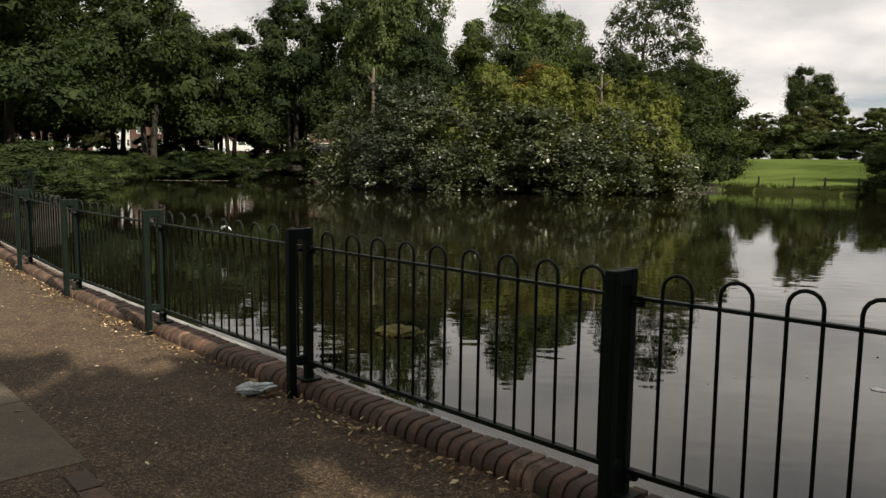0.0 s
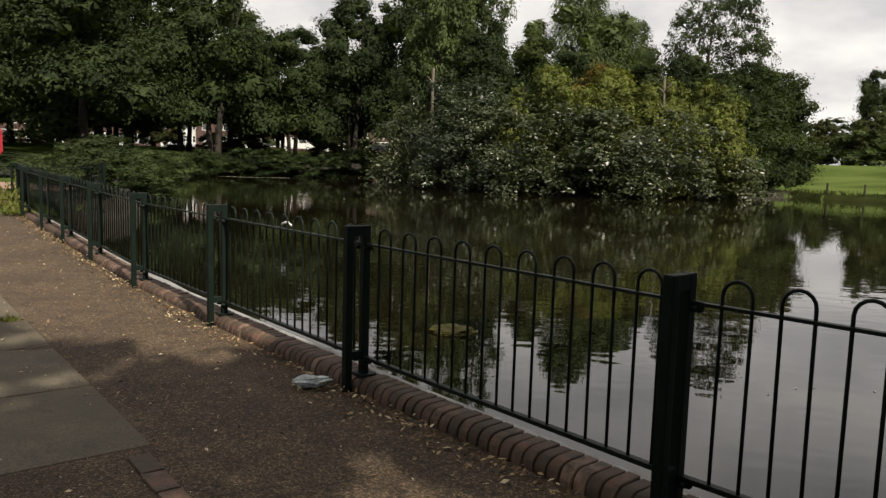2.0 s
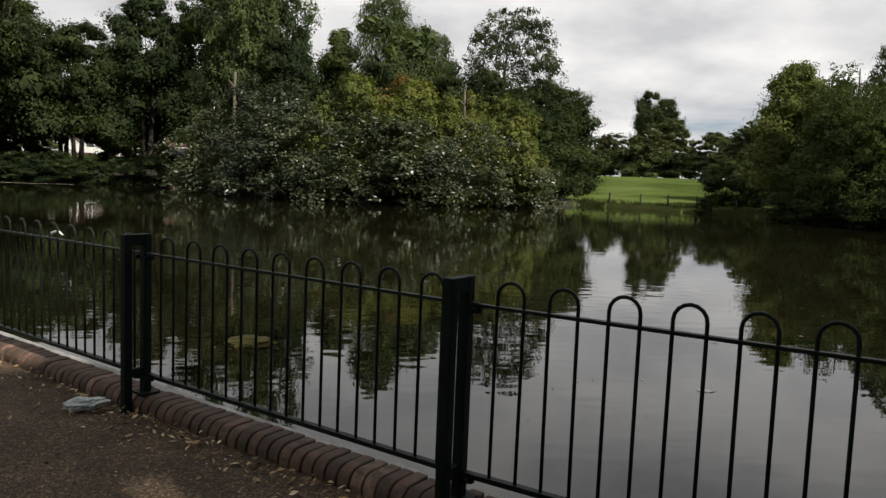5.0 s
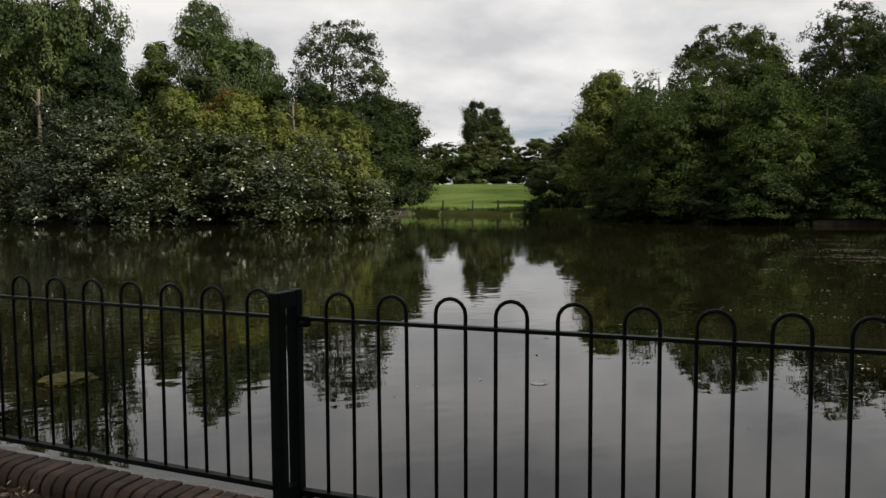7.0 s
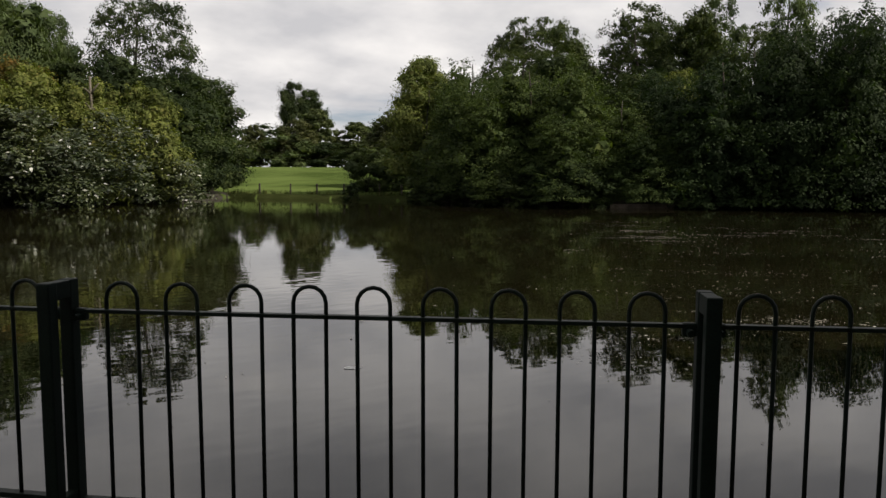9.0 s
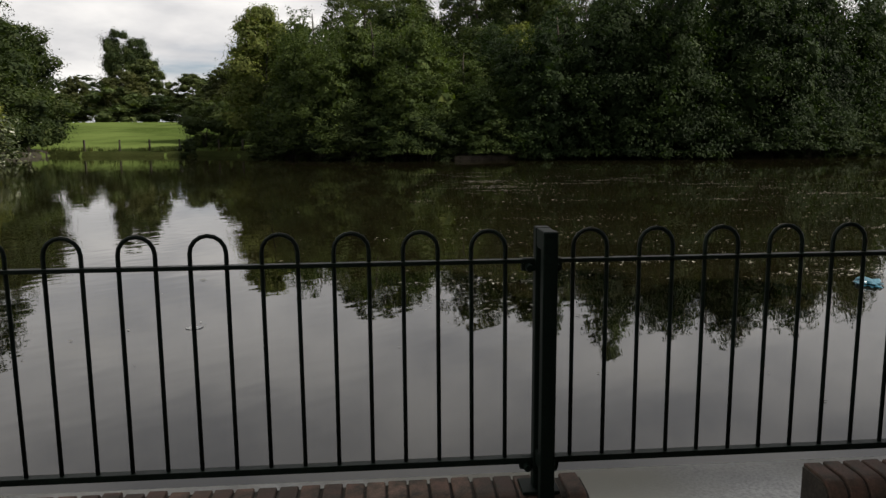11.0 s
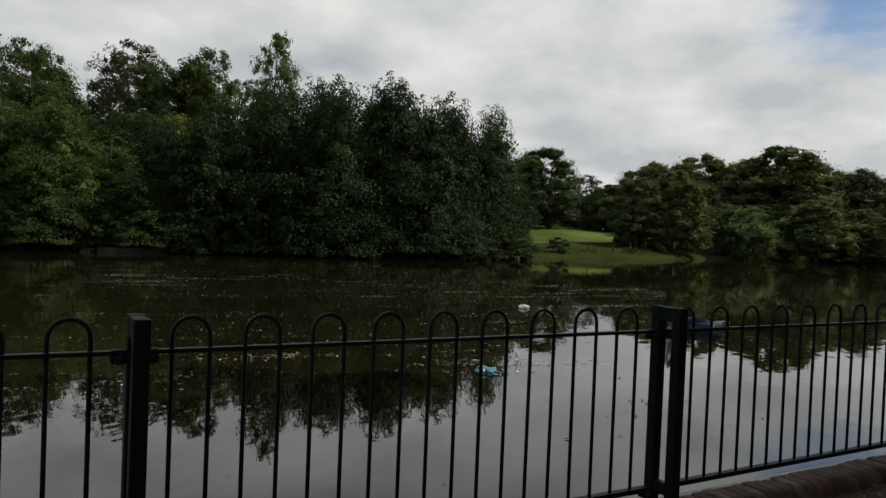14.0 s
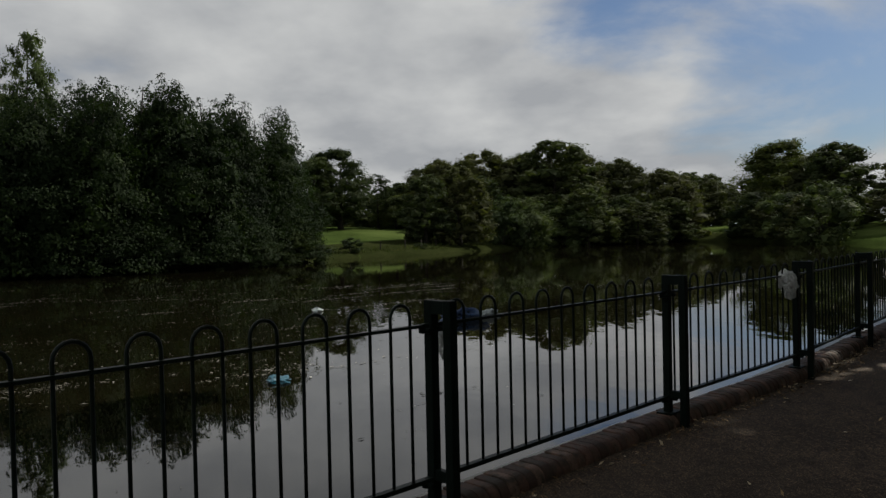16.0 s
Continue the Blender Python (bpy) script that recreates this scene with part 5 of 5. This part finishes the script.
    part("porch_roof", box_mesh((1.8, 0.9, 0.14), 0.02, (1.9, -0.45, 2.4)), M_ROOF, e)
    return e


first_house, plain_house = build_house(M_WHITE), build_house(M_HOUSEBRICK)
tagged(first_house, "red brick terraced house with a two-storey white bay window", "house", "row of houses")
tagged(plain_house, "dark red brick terraced house with a brick bay", "house", "row of houses")
row_a, row_b = Vector((-104, 105)), Vector((14, 152))
row_d = (row_b - row_a).normalized()
row_turn = math.degrees(math.atan2(row_d.y, row_d.x))
n_house = int((row_b - row_a).length / 6.75)
for k in range(n_house):
    p = row_a + row_d * (6.75 * k)
    m = pose(p.x, p.y, 2.35, 0, 0, row_turn)
    if k in (0, 1):
        (first_house, plain_house)[k].matrix_world = m
    else:
        copy_thing(first_house if k in (5, 8, 12) else plain_house, m)

rn = Vector((row_d.y, -row_d.x))
road_rows = []
for off in (6.0, 12.5):
    road_rows.append([(*(row_a + row_d * s + rn * off), 2.62) for s in np.linspace(-60, 190, 30)])
tagged(place_mesh("road", grid_mesh("road", np.array(road_rows)[::-1], M_ROAD), None), "grey asphalt street in front of the houses", "road", kind="structure")


def build_car(name, label, category, paint, length, width, height, van, m, group="parked vehicles"):
    e = thing(name, label, category, m, group)
    h0 = 0.28
    if van:
        side = [(-length / 2, h0), (length / 2, h0), (length / 2, 0.95), (length / 2 - 0.75, 1.12), (length / 2 - 1.35, height - 0.04), (length / 2 - 1.6, height), (-length / 2 + 0.06, height), (-length / 2, height - 0.1)]
    else:
        side = [(-length / 2, h0 + 0.05), (length / 2, h0 + 0.05), (length / 2, 0.68), (length / 2 - 0.95, 0.88), (length / 2 - 1.7, height - 0.04), (length / 2 - 2.0, height), (-length / 2 + 1.0, height - 0.02), (-length / 2 + 0.25, 0.98), (-length / 2, 0.9)]
    bm = bmesh.new()
    prism(bm, side, width)
    bmesh.ops.bevel(bm, geom=bm.edges[:], offset=0.05, segments=2, affect="EDGES")
    part("body", bm, paint, e)
    glass = [(length / 2 - 1.02, 1.16), (length / 2 - 1.42, height - 0.18), (length / 2 - 2.2, height - 0.18), (length / 2 - 2.2, 1.16)] if van else \
        [(length / 2 - 1.08, 0.92), (length / 2 - 1.72, height - 0.1), (-length / 2 + 1.05, height - 0.1), (-length / 2 + 0.5, 0.95)]
    bm = bmesh.new()
    prism(bm, glass, width + 0.02)
    part("side_window", bm, M_GLASS, e)
    for sx in (-1, 1):
        for sy in (-1, 1):
            bm = bmesh.new()
            bmesh.ops.create_cone(bm, cap_ends=True, segments=18, radius1=0.32, radius2=0.32, depth=0.2, matrix=pose(sx * (length / 2 - 0.85), sy * (width / 2 - 0.08), 0.32, 90))
            w = part("wheel", bm, M_RUBBER, e)
            bm = bmesh.new()
            bmesh.ops.create_cone(bm, cap_ends=True, segments=12, radius1=0.19, radius2=0.17, depth=0.22, matrix=pose(sx * (length / 2 - 0.85), sy * (width / 2 - 0.07), 0.32, 90))
            part("rim", bm, M_CARPAINT_A, w)
    return e


def on_street(s, off):
    p = row_a + row_d * s + rn * off
    return pose(p.x, p.y, 2.63, 0, 0, row_turn)


build_car("van", "white panel van parked at the street", "van", M_WHITE, 5.3, 1.95, 2.05, True, on_street(70.0, 10.6))
build_car("car", "silver hatchback parked at the street", "car", M_CARPAINT_A, 4.1, 1.75, 1.45, False, on_street(46.0, 10.8))
build_car("car", "pale silver saloon parked at the street", "car", M_CARPAINT_A, 4.3, 1.75, 1.42, False, on_street(52.5, 10.8))
build_car("car", "dark car parked before a house", "car", M_CARPAINT_B, 4.2, 1.75, 1.45, False, on_street(84.0, 10.8))
build_car("van", "white van parked under the far trees", "van", M_WHITE, 5.0, 1.95, 2.1, True, pose(166.5, -37.0, 2.6, 0, 0, 75))
build_car("car", "pale car parked under the far trees", "car", M_CARPAINT_A, 4.2, 1.75, 1.45, False, pose(168, -45.5, 2.6, 0, 0, 75))


# ---------------------------------------------------------------- far bank: stakes, edging
def stake(x, y, h=0.8):
    bm = box_mesh((0.10, 0.10, h + 0.3), 0.012, (0, 0, h / 2 - 0.15))
    ob = part("fence_stake", bm, M_BARK)
    ob.matrix_world = pose(x, y, height_at(x, y), random.uniform(-3, 3), random.uniform(-3, 3), random.uniform(0, 90))
    return tagged(ob, "short weathered timber stake on the far bank", "stake", "stakes along the far bank")


for x, y in ((19.6, 55.2), (21.4, 53.4), (23.0, 51.6), (24.4, 50.2), (25.8, 48.8), (27.6, 46.9), (28.0, 44.6), (28.2, 42.2), (60.5, 16.2), (63.6, 14.7), (66.6, 12.9), (69.6, 10.7), (72.6, 8.8), (75.8, 7.6), (79.2, 6.4), (82.6, 5.2), (86, 4.1), (89.4, 2.4), (92.6, 0.4), (95.8, -1.5), (99, -3.6), (102.4, -6.4)):
    stake(x, y)


def edging(pts, label):
    """A board along the water's edge on short piles."""
    bm = bmesh.new()
    for a, b in zip(pts, pts[1:]):
        rail(bm, Vector((*a, WATER_Z + 0.1)), Vector((*b, WATER_Z + 0.1)), 0.26, 0.07)
    tagged(part("bank_board", bm, M_TIMBER), label, "edging", kind="structure")


edging([(31.0, 28.6), (33.4, 27.4), (34.8, 26.7)], "pale weathered timber boards holding the bank")


# ---------------------------------------------------------------- things by the far bend of the path
def on_ground(x, y):
    return float(near_height(np.array(x), np.array(y)))


def lifebuoy_station(x, y, turn):
    e = thing("lifebuoy_housing", "red plastic lifebuoy housing on a slim post", "lifebuoy housing", pose(x, y, on_ground(x, y), 0, 0, turn))
    bm = bmesh.new()
    tube(bm, [(0, 0, -0.2), (0, 0, 0.8), (0, 0, 1.35)], 0.035, 10)
    part("post", bm, M_RED, e)
    bm = bmesh.new()
    add_box(bm, (0, -0.12, 1.25), (0.46, 0.20, 0.84), None, 0.09)
    shell = part("shell", bm, M_RED, e)
    bm = bmesh.new()
    add_box(bm, (0, -0.235, 1.25), (0.34, 0.05, 0.66), None, 0.024)
    part("front_panel", bm, M_RED, shell)
    return e


lifebuoy_station(-14.3, 21.9, 145)


def stool(x, y, turn):
    e = thing("bench", "small backless bench with a slab seat on steel legs", "bench", pose(x, y, on_ground(x, y), 0, 0, turn), "benches at the bend")
    part("seat", box_mesh((0.52, 0.36, 0.07), 0.012, (0, 0, 0.43)), M_TIMBER, e)
    for sx in (-1, 1):
        bm = bmesh.new()
        add_box(bm, (sx * 0.15, 0, 0.2), (0.07, 0.07, 0.4))
        leg = part("leg", bm, M_STEEL, e)
        part("foot", box_mesh((0.06, 0.42, 0.04), 0.006, (sx * 0.15, 0, 0.022)), M_STEEL, leg)


stool(-13.5, 19.9, 20)
stool(-13.6, 18.0, 20)


def weed_patch(name, label, category, cx, cy, r, top, count, leaf, mat, seed, z=0.0):
    rng = np.random.default_rng(seed)
    a, q = rng.uniform(0, 6.283, count), np.sqrt(rng.uniform(0, 1, count)) * r
    P = np.stack([cx + q * np.cos(a), cy + q * np.sin(a), z + rng.uniform(0.0, 1, count) ** 1.4 * top * (1.1 - q / r)], 1)
    d = np.stack([rng.normal(0, 1, count), rng.normal(0, 1, count), np.full(count, 0.5)], 1)
    me = raw_mesh(name, leaf_cloud(P, d, leaf, rng, 0.3, -0.8), 4, mat)
    return tagged(place_mesh(name, me, None), label, category, kind="stuff")


weed_patch("weeds", "tall yellow-green weeds at the railing's foot", "weeds", -9.7, 16.3, 0.5, 0.6, 420, 0.13, L_WEED, 5, 0.1)
weed_patch("weeds", "tall yellow-green weeds at the railing's foot", "weeds", -10.9, 18.1, 0.55, 0.65, 420, 0.14, L_WEED, 6, 0.15)
weed_patch("weeds", "bright green leafy clump on the path's edge", "weeds", -9.0, 15.4, 0.28, 0.24, 300, 0.12, L_WEED, 7, 0.1)
weed_patch("grass_tuft", "dark ragged grass beside the slabs", "grass", -3.3, 5.5, 0.55, 0.12, 900, 0.12, L_BROAD, 8)
weed_patch("grass_tuft", "small yellow grass tuft in the slab joint", "grass", *along(-3.15, -1.32)[:2], 0.07, 0.05, 60, 0.05, L_WEED, 9)
def bank_tufts():
    """Blades of uncut grass and sedge in tufts along the far banks."""
    rng = np.random.default_rng(53)
    out = []
    for line, wide in (([(19.6, 58.0), (21.2, 53.2), (24.2, 49.8), (27.0, 46.2), (28.4, 42.2)], 1.3), ([(53.0, 13.8), (57.6, 14.6), (61.2, 14.1), (66, 11.1), (71.7, 7.1), (80.1, 3.9), (88.2, 1.1), (98.2, -4.7), (107.3, -12.7), (114.3, -20.7)], 3.2)):
        fine = fine_line([(*p, 0) for p in line], 0.12)
        for p, n in zip(fine, side_normals(fine)):
            for _ in range(7):
                off = 0.1 + wide * rng.random() ** 1.5
                out.append((p.x + n.x * off + rng.normal(0, 0.2), p.y + n.y * off + rng.normal(0, 0.2)))
    P = np.array(out)
    keep = np.array([noise.noise(Vector((x * 0.7, y * 0.7, 2.0))) for x, y in P]) + rng.normal(0, 0.3, len(P)) > -0.1
    P = P[keep]
    z = ground_height(P) + 0.02
    d = np.stack([rng.normal(0, 1, len(P)), rng.normal(0, 1, len(P)), np.full(len(P), 0.15)], 1)
    return leaf_cloud(np.c_[P, z], d, 0.34, rng, 0.16, -1.6, 0.3, True)


tagged(place_mesh("rough_grass", raw_mesh("rough_grass", bank_tufts(), 3, L_SEDGE), None), "uncut grass and sedge in tufts along the far banks", "grass", kind="stuff")
# brick paving across the bend
rows = np.array([[(-17.5, 19.6, 0), (-10.6, 20.6, 0)], [(-17.8, 22.8, 0), (-12.0, 22.4, 0)]])
rows[..., 2] = near_height(rows[..., 0], rows[..., 1]) + 0.02
tagged(place_mesh("brick_paving", grid_mesh("brick_paving", rows, mottled("red_paving", (0.19, 0.12, 0.09), (0.28, 0.18, 0.135), 3.0, 18.0, 0.9)), None), "band of worn reddish block paving", "paving", kind="structure")


# ---------------------------------------------------------------- litter
def crumpled(name, label, category, size, material, m, seed, rough=0.45, subdivisions=4):
    bm = bmesh.new()
    bmesh.ops.create_icosphere(bm, subdivisions=subdivisions, radius=1.0)
    for v in bm.verts:
        q = v.co * 1.7 + Vector((seed * 3.1, seed, 0))
        f = 1 + rough * noise.noise(q) + rough * 0.6 * noise.noise(q * 2.6) + rough * 0.35 * abs(noise.noise(q * 5.5))
        v.co = Vector((v.co.x * size[0], v.co.y * size[1], v.co.z * size[2])) * f
    for f in bm.faces:
        f.smooth = seed % 2 == 0
    ob = part(name, bm, material)
    ob.matrix_world = m
    return tagged(ob, label, category)


F_WHITE, F_BLUE, F_TEAL = plastic_film("white_film", (0.78, 0.80, 0.78), 0.0), plastic_film("blue_clear_film", (0.045, 0.10, 0.25), 0.3), plastic_film("teal_film", (0.02, 0.11, 0.16), 0.0)
F_PALE = plastic_film("pale_film", (0.55, 0.62, 0.62), 0.2)
M_ALGAE = mottled("yellow_algae", (0.052, 0.046, 0.007), (0.092, 0.080, 0.011), 8.0, 50.0, 0.9, 0.5, 0.02)
crumpled("plastic_bag", "crumpled clear plastic bag lying on the path", "litter", (0.10, 0.055, 0.035), F_PALE, pose(0.06, 5.27, 0.04, 0, 0, 20), 3)
p7, n7 = POSTS[13], NORMALS[13]
crumpled("plastic_bag", "torn white plastic bag caught on the railing", "litter", (0.15, 0.05, 0.10), F_WHITE, pose(p7[0] + n7.x * 0.14 - 0.14, p7[1] + n7.y * 0.14 + 0.12, 0.85, 0, 28, -42), 5)
p5, n5 = POSTS[11], NORMALS[11]
d5 = (Vector(POSTS[12][:2]) - Vector(POSTS[11][:2])).normalized()
crumpled("plastic_bag", "torn blue and clear plastic bag caught on the railing", "litter", (0.145, 0.04, 0.05), F_BLUE, pose(p5[0] + n5.x * 0.19 + d5.x * 0.28, p5[1] + n5.y * 0.19 + d5.y * 0.28, 0.90, 0, 8, -40), 8, 0.42)
crumpled("plastic_bag", "shred of clear plastic on the top rail", "litter", (0.065, 0.035, 0.035), F_PALE, pose(p5[0] + n5.x * 0.19 + d5.x * 0.45, p5[1] + n5.y * 0.19 + d5.y * 0.45, 0.905, 0, 0, -40), 10, 0.6)
crumpled("plastic_bag", "scrap of clear plastic hanging from the railing", "litter", (0.04, 0.03, 0.08), F_WHITE, pose(p5[0] + n5.x * 0.19 + d5.x * 0.14, p5[1] + n5.y * 0.19 + d5.y * 0.14, 0.83, 0, 0, -40), 9, 0.7)
crumpled("plastic_bag", "teal plastic bag afloat on the pond", "litter", (0.21, 0.12, 0.035), F_TEAL, pose(10.35, 3.1, WATER_Z + 0.01, 0, 0, 30), 11, 0.6)
crumpled("floating_litter", "white plastic lump afloat on the pond", "litter", (0.15, 0.10, 0.06), F_PALE, pose(18.5, 4.55, WATER_Z + 0.02, 0, 0, 10), 13, 0.4)
crumpled("floating_litter", "flat white scrap afloat on the pond", "litter", (0.066, 0.045, 0.006), mottled("white_foam", (0.45, 0.45, 0.44), (0.58, 0.58, 0.56), 8.0, 60.0, 0.8, 0.2, 0.004), pose(4.58, 6.66, WATER_Z + 0.003, 0, 0, -30), 16, 0.3)
crumpled("algae_clump", "yellow clump of algae just breaking the surface", "algae", (0.24, 0.19, 0.075), M_ALGAE, pose(0.66, 8.35, WATER_Z - 0.005, 0, 0, 0), 19, 0.3)
bm = bmesh.new()
tube(bm, [(0, 0, 0), (0.05, 0.01, 0.035), (0.12, 0.0, 0.05), (0.19, -0.01, 0.03)], [0.006, 0.01, 0.008, 0.004], 6)
t0 = Vector(POSTS[7][:2]).lerp(Vector(POSTS[8][:2]), 0.42)
ob = part("plastic_strip", bm, F_WHITE)
ob.matrix_world = pose(t0.x + NORMALS[8].x * 0.19, t0.y + NORMALS[8].y * 0.19, 0.90, 0, 0, -40)
tagged(ob, "white scrap of plastic tied to the top rail", "litter")


def leaf_litter():
    """Dry leaves: thick along the kerb, thin over the path."""
    rng = np.random.default_rng(77)
    pts = []
    L = fine_line([p for p in POSTS[2:]], 0.02)
    ns = side_normals(L)
    for p, n in zip(L, ns):
        heap = 0.5 + 0.5 * noise.noise(Vector((p.x * 0.9, p.y * 0.9, 4)))
        for _ in range(int(rng.poisson(0.8 + 6.0 * heap ** 2))):
            off = 0.02 - abs(rng.normal(0, 0.11))
            pts.append((p.x + n.x * off, p.y + n.y * off, p.z + 0.012 + 0.03 * rng.random() * (off > -0.1), 0))
    for _ in range(1000):
        s, off = rng.uniform(-16, 12), -abs(rng.normal(0, 1.6)) - 0.05
        q = along(s, off)
        pts.append((q.x, q.y, float(near_height(np.array(q.x), np.array(q.y))) + 0.016, 0))
    P = np.array(pts)[:, :3]
    d = np.tile((0, 0, 1.0), (len(P), 1))
    return leaf_cloud(P, d, 0.036, rng, 0.42, 0.0, 0.7)


def path_crumbs():
    """Crumbs of leaf, twig and grit trodden into the path."""
    rng = np.random.default_rng(78)
    n = 15000
    sa, off = rng.uniform(-7.5, 8, n), -np.abs(rng.normal(0, 1.5, n)) - 0.03
    x = POSTS[8][0] + D_MAIN.x * sa + N_MAIN.x * off
    y = POSTS[8][1] + D_MAIN.y * sa + N_MAIN.y * off
    clump = np.array([noise.noise(Vector((a * 1.3, b * 1.3, 9.0))) for a, b in zip(x, y)]) + rng.normal(0, 0.25, n) > -0.05
    P = np.stack([x, y, near_height(x, y) + 0.014], 1)[clump]
    return leaf_cloud(P, np.tile((0, 0, 1.0), (len(P), 1)), 0.014, rng, 0.4, 0.0, 0.6)


M_CRUMBS = random_tint("trodden_crumbs", ((0.0, (0.03, 0.02, 0.012)), (0.6, (0.09, 0.058, 0.032)), (0.88, (0.22, 0.16, 0.10)), (1.0, (0.5, 0.45, 0.36))), 0.85)
tagged(place_mesh("path_crumbs", raw_mesh("path_crumbs", path_crumbs(), 4, M_CRUMBS), None), "crumbs of leaf and twig trodden into the path", "litter", kind="stuff")
M_DRYLEAF = random_tint("dry_leaves", ((0.0, (0.045, 0.026, 0.013)), (0.5, (0.15, 0.092, 0.042)), (0.85, (0.33, 0.235, 0.115)), (1.0, (0.55, 0.47, 0.32))))
tagged(place_mesh("fallen_leaves", raw_mesh("fallen_leaves", leaf_litter(), 4, M_DRYLEAF), None), "dry brown and straw-coloured leaves fallen on the path", "leaves", kind="stuff")


def floating_bits():
    """Leaves, feathers and scum that drift in bands on the water."""
    rng = np.random.default_rng(31)
    out = []
    tries = 0
    while len(out) < 7500 and tries < 150000:
        tries += 1
        r, a = 6.5 + 26 * rng.random(), radians(rng.uniform(2, 46))
        x, y = 1.5 + r * math.cos(a), 1 + r * math.sin(a)
        u, v = 0.75 * x - 0.66 * y, 0.66 * x + 0.75 * y
        n = 0.38 * noise.noise(Vector((u * 0.08, v * 0.28, 1.0))) + 0.75 * noise.noise(Vector((u * 0.4, v * 2.0, 7.0)))
        if n + rng.normal(0, 0.07) < 0.36:
            continue
        if rng.random() < (r - 5.0) / 10.0:
            out.append((x, y))
    for _ in range(700):
        r, a = 5 + 50 * rng.random() ** 1.2, rng.uniform(-0.4, 2.2)
        out.append((1.5 + r * math.cos(a), 1 + r * math.sin(a)))
    for _ in range(130):
        r, a = 8.0 + 18.0 * rng.random(), radians(rng.uniform(0, 44))
        cx, cy, long = 1.5 + r * math.cos(a), 1 + r * math.sin(a), rng.uniform(0.2, 1.1)
        for _ in range(int(rng.uniform(8, 34) * (0.4 + long))):
            p, q = rng.normal(0, long), rng.normal(0, 0.05)
            out.append((cx - 0.55 * p + q, cy + 0.83 * p + q))
    for cx, cy, long, deep, n in ((25.2, -2.6, 1.8, 0.5, 420), (27.4, 2.8, 1.3, 0.5, 220), (30.5, 1.0, 1.4, 0.4, 120), (22.0, 6.5, 1.2, 0.5, 160)):
        for _ in range(n):
            p, q = rng.normal(0, long), rng.normal(0, deep)
            out.append((cx - 0.05 * p + q, cy + p))
    P = np.array(out)
    keep = inside_distance(P, POND_ALL) > 0.1
    keep &= inside_distance(P, ISLAND) < -0.1
    P = P[keep]
    P = np.c_[P, np.full(len(P), WATER_Z + 0.006)]
    size = np.where(rng.random(len(P)) < 0.8, 0.026, 0.062)[:, None]
    return leaf_cloud(P, np.tile((0, 0, 1.0), (len(P), 1)), size, rng, 0.5, 0.0, 0.0)


M_BITS = random_tint("floating_bits", ((0.0, (0.045, 0.042, 0.028)), (0.6, (0.10, 0.095, 0.07)), (0.9, (0.20, 0.19, 0.16)), (1.0, (0.46, 0.45, 0.41))), 0.6)
tagged(place_mesh("floating_debris", raw_mesh("floating_debris", floating_bits(), 4, M_BITS), None), "drifting leaves and scum in bands on the water", "debris", kind="stuff")


crumpled("floating_litter", "small orange-red plastic float at the far water's edge", "litter", (0.3, 0.16, 0.14), M_RED, pose(-10.6, 62.4, WATER_Z + 0.05, 0, 0, 15), 22, 0.15)


def scum_line():
    """A pale line of scum along the far bank."""
    rng = np.random.default_rng(41)
    t = rng.uniform(0, 1, 900)
    P = np.stack([-25.0 + 6.6 * t + rng.normal(0, 0.1, 900), 62.4 + 1.2 * t + 0.5 * np.sin(t * 9) + rng.normal(0, 0.22, 900), np.full(900, WATER_Z + 0.006)], 1)
    return leaf_cloud(P, np.tile((0, 0, 1.0), (900, 1)), 0.12, rng, 0.5, 0.0, 0.0)


M_SCUM = random_tint("dry_scum", ((0.0, (0.16, 0.14, 0.10)), (1.0, (0.36, 0.33, 0.26))), 0.8)
tagged(place_mesh("floating_scum", raw_mesh("floating_scum", scum_line(), 4, M_SCUM), None), "pale line of scum gathered along the far bank", "debris", kind="stuff")


# ---------------------------------------------------------------- kerb bricks, last
def kerb_brick_mesh():
    bm = bmesh.new()
    prism(bm, kerb_outline(0.0), 0.065)
    bmesh.ops.bevel(bm, geom=[e for e in bm.edges if abs(e.verts[0].co.x - e.verts[1].co.x) < 1e-4 or abs(e.verts[0].co.y - e.verts[1].co.y) < 1e-4], offset=0.004, segments=1, affect="EDGES")
    me = bpy.data.meshes.new("brick")
    bm.to_mesh(me)
    bm.free()
    me.materials.append(M_BRICK)
    return me


KB = kerb_brick_mesh()
brick_spots.sort(key=lambda s: (s[0] - Vector((2.0, 3.0, 0))).length)
for k, (p, a) in enumerate(brick_spots):
    if k >= 300:
        break
    ob = new("brick", KB)
    ob.parent = kerb
    n = Vector((-math.sin(a), math.cos(a)))
    o = 0.055 + random.uniform(-0.004, 0.004)
    ob.matrix_world = pose(p.x + n.x * o, p.y + n.y * o, p.z + random.uniform(-0.003, 0.004), random.uniform(-1, 1), random.uniform(-1, 1), math.degrees(a) + 90 + random.uniform(-0.8, 0.8))
rest = [c for c in brick_spots[300:]]
if rest:
    bm = bmesh.new()
    for p, a in rest:
        n = Vector((-math.sin(a), math.cos(a)))
        prism(bm, kerb_outline(0.0), 0.064, pose(p.x + n.x * 0.055, p.y + n.y * 0.055, p.z, 0, 0, math.degrees(a) + 90))
    tagged(part("far_bricks", bm, M_BRICK, kerb), kind="stuff")
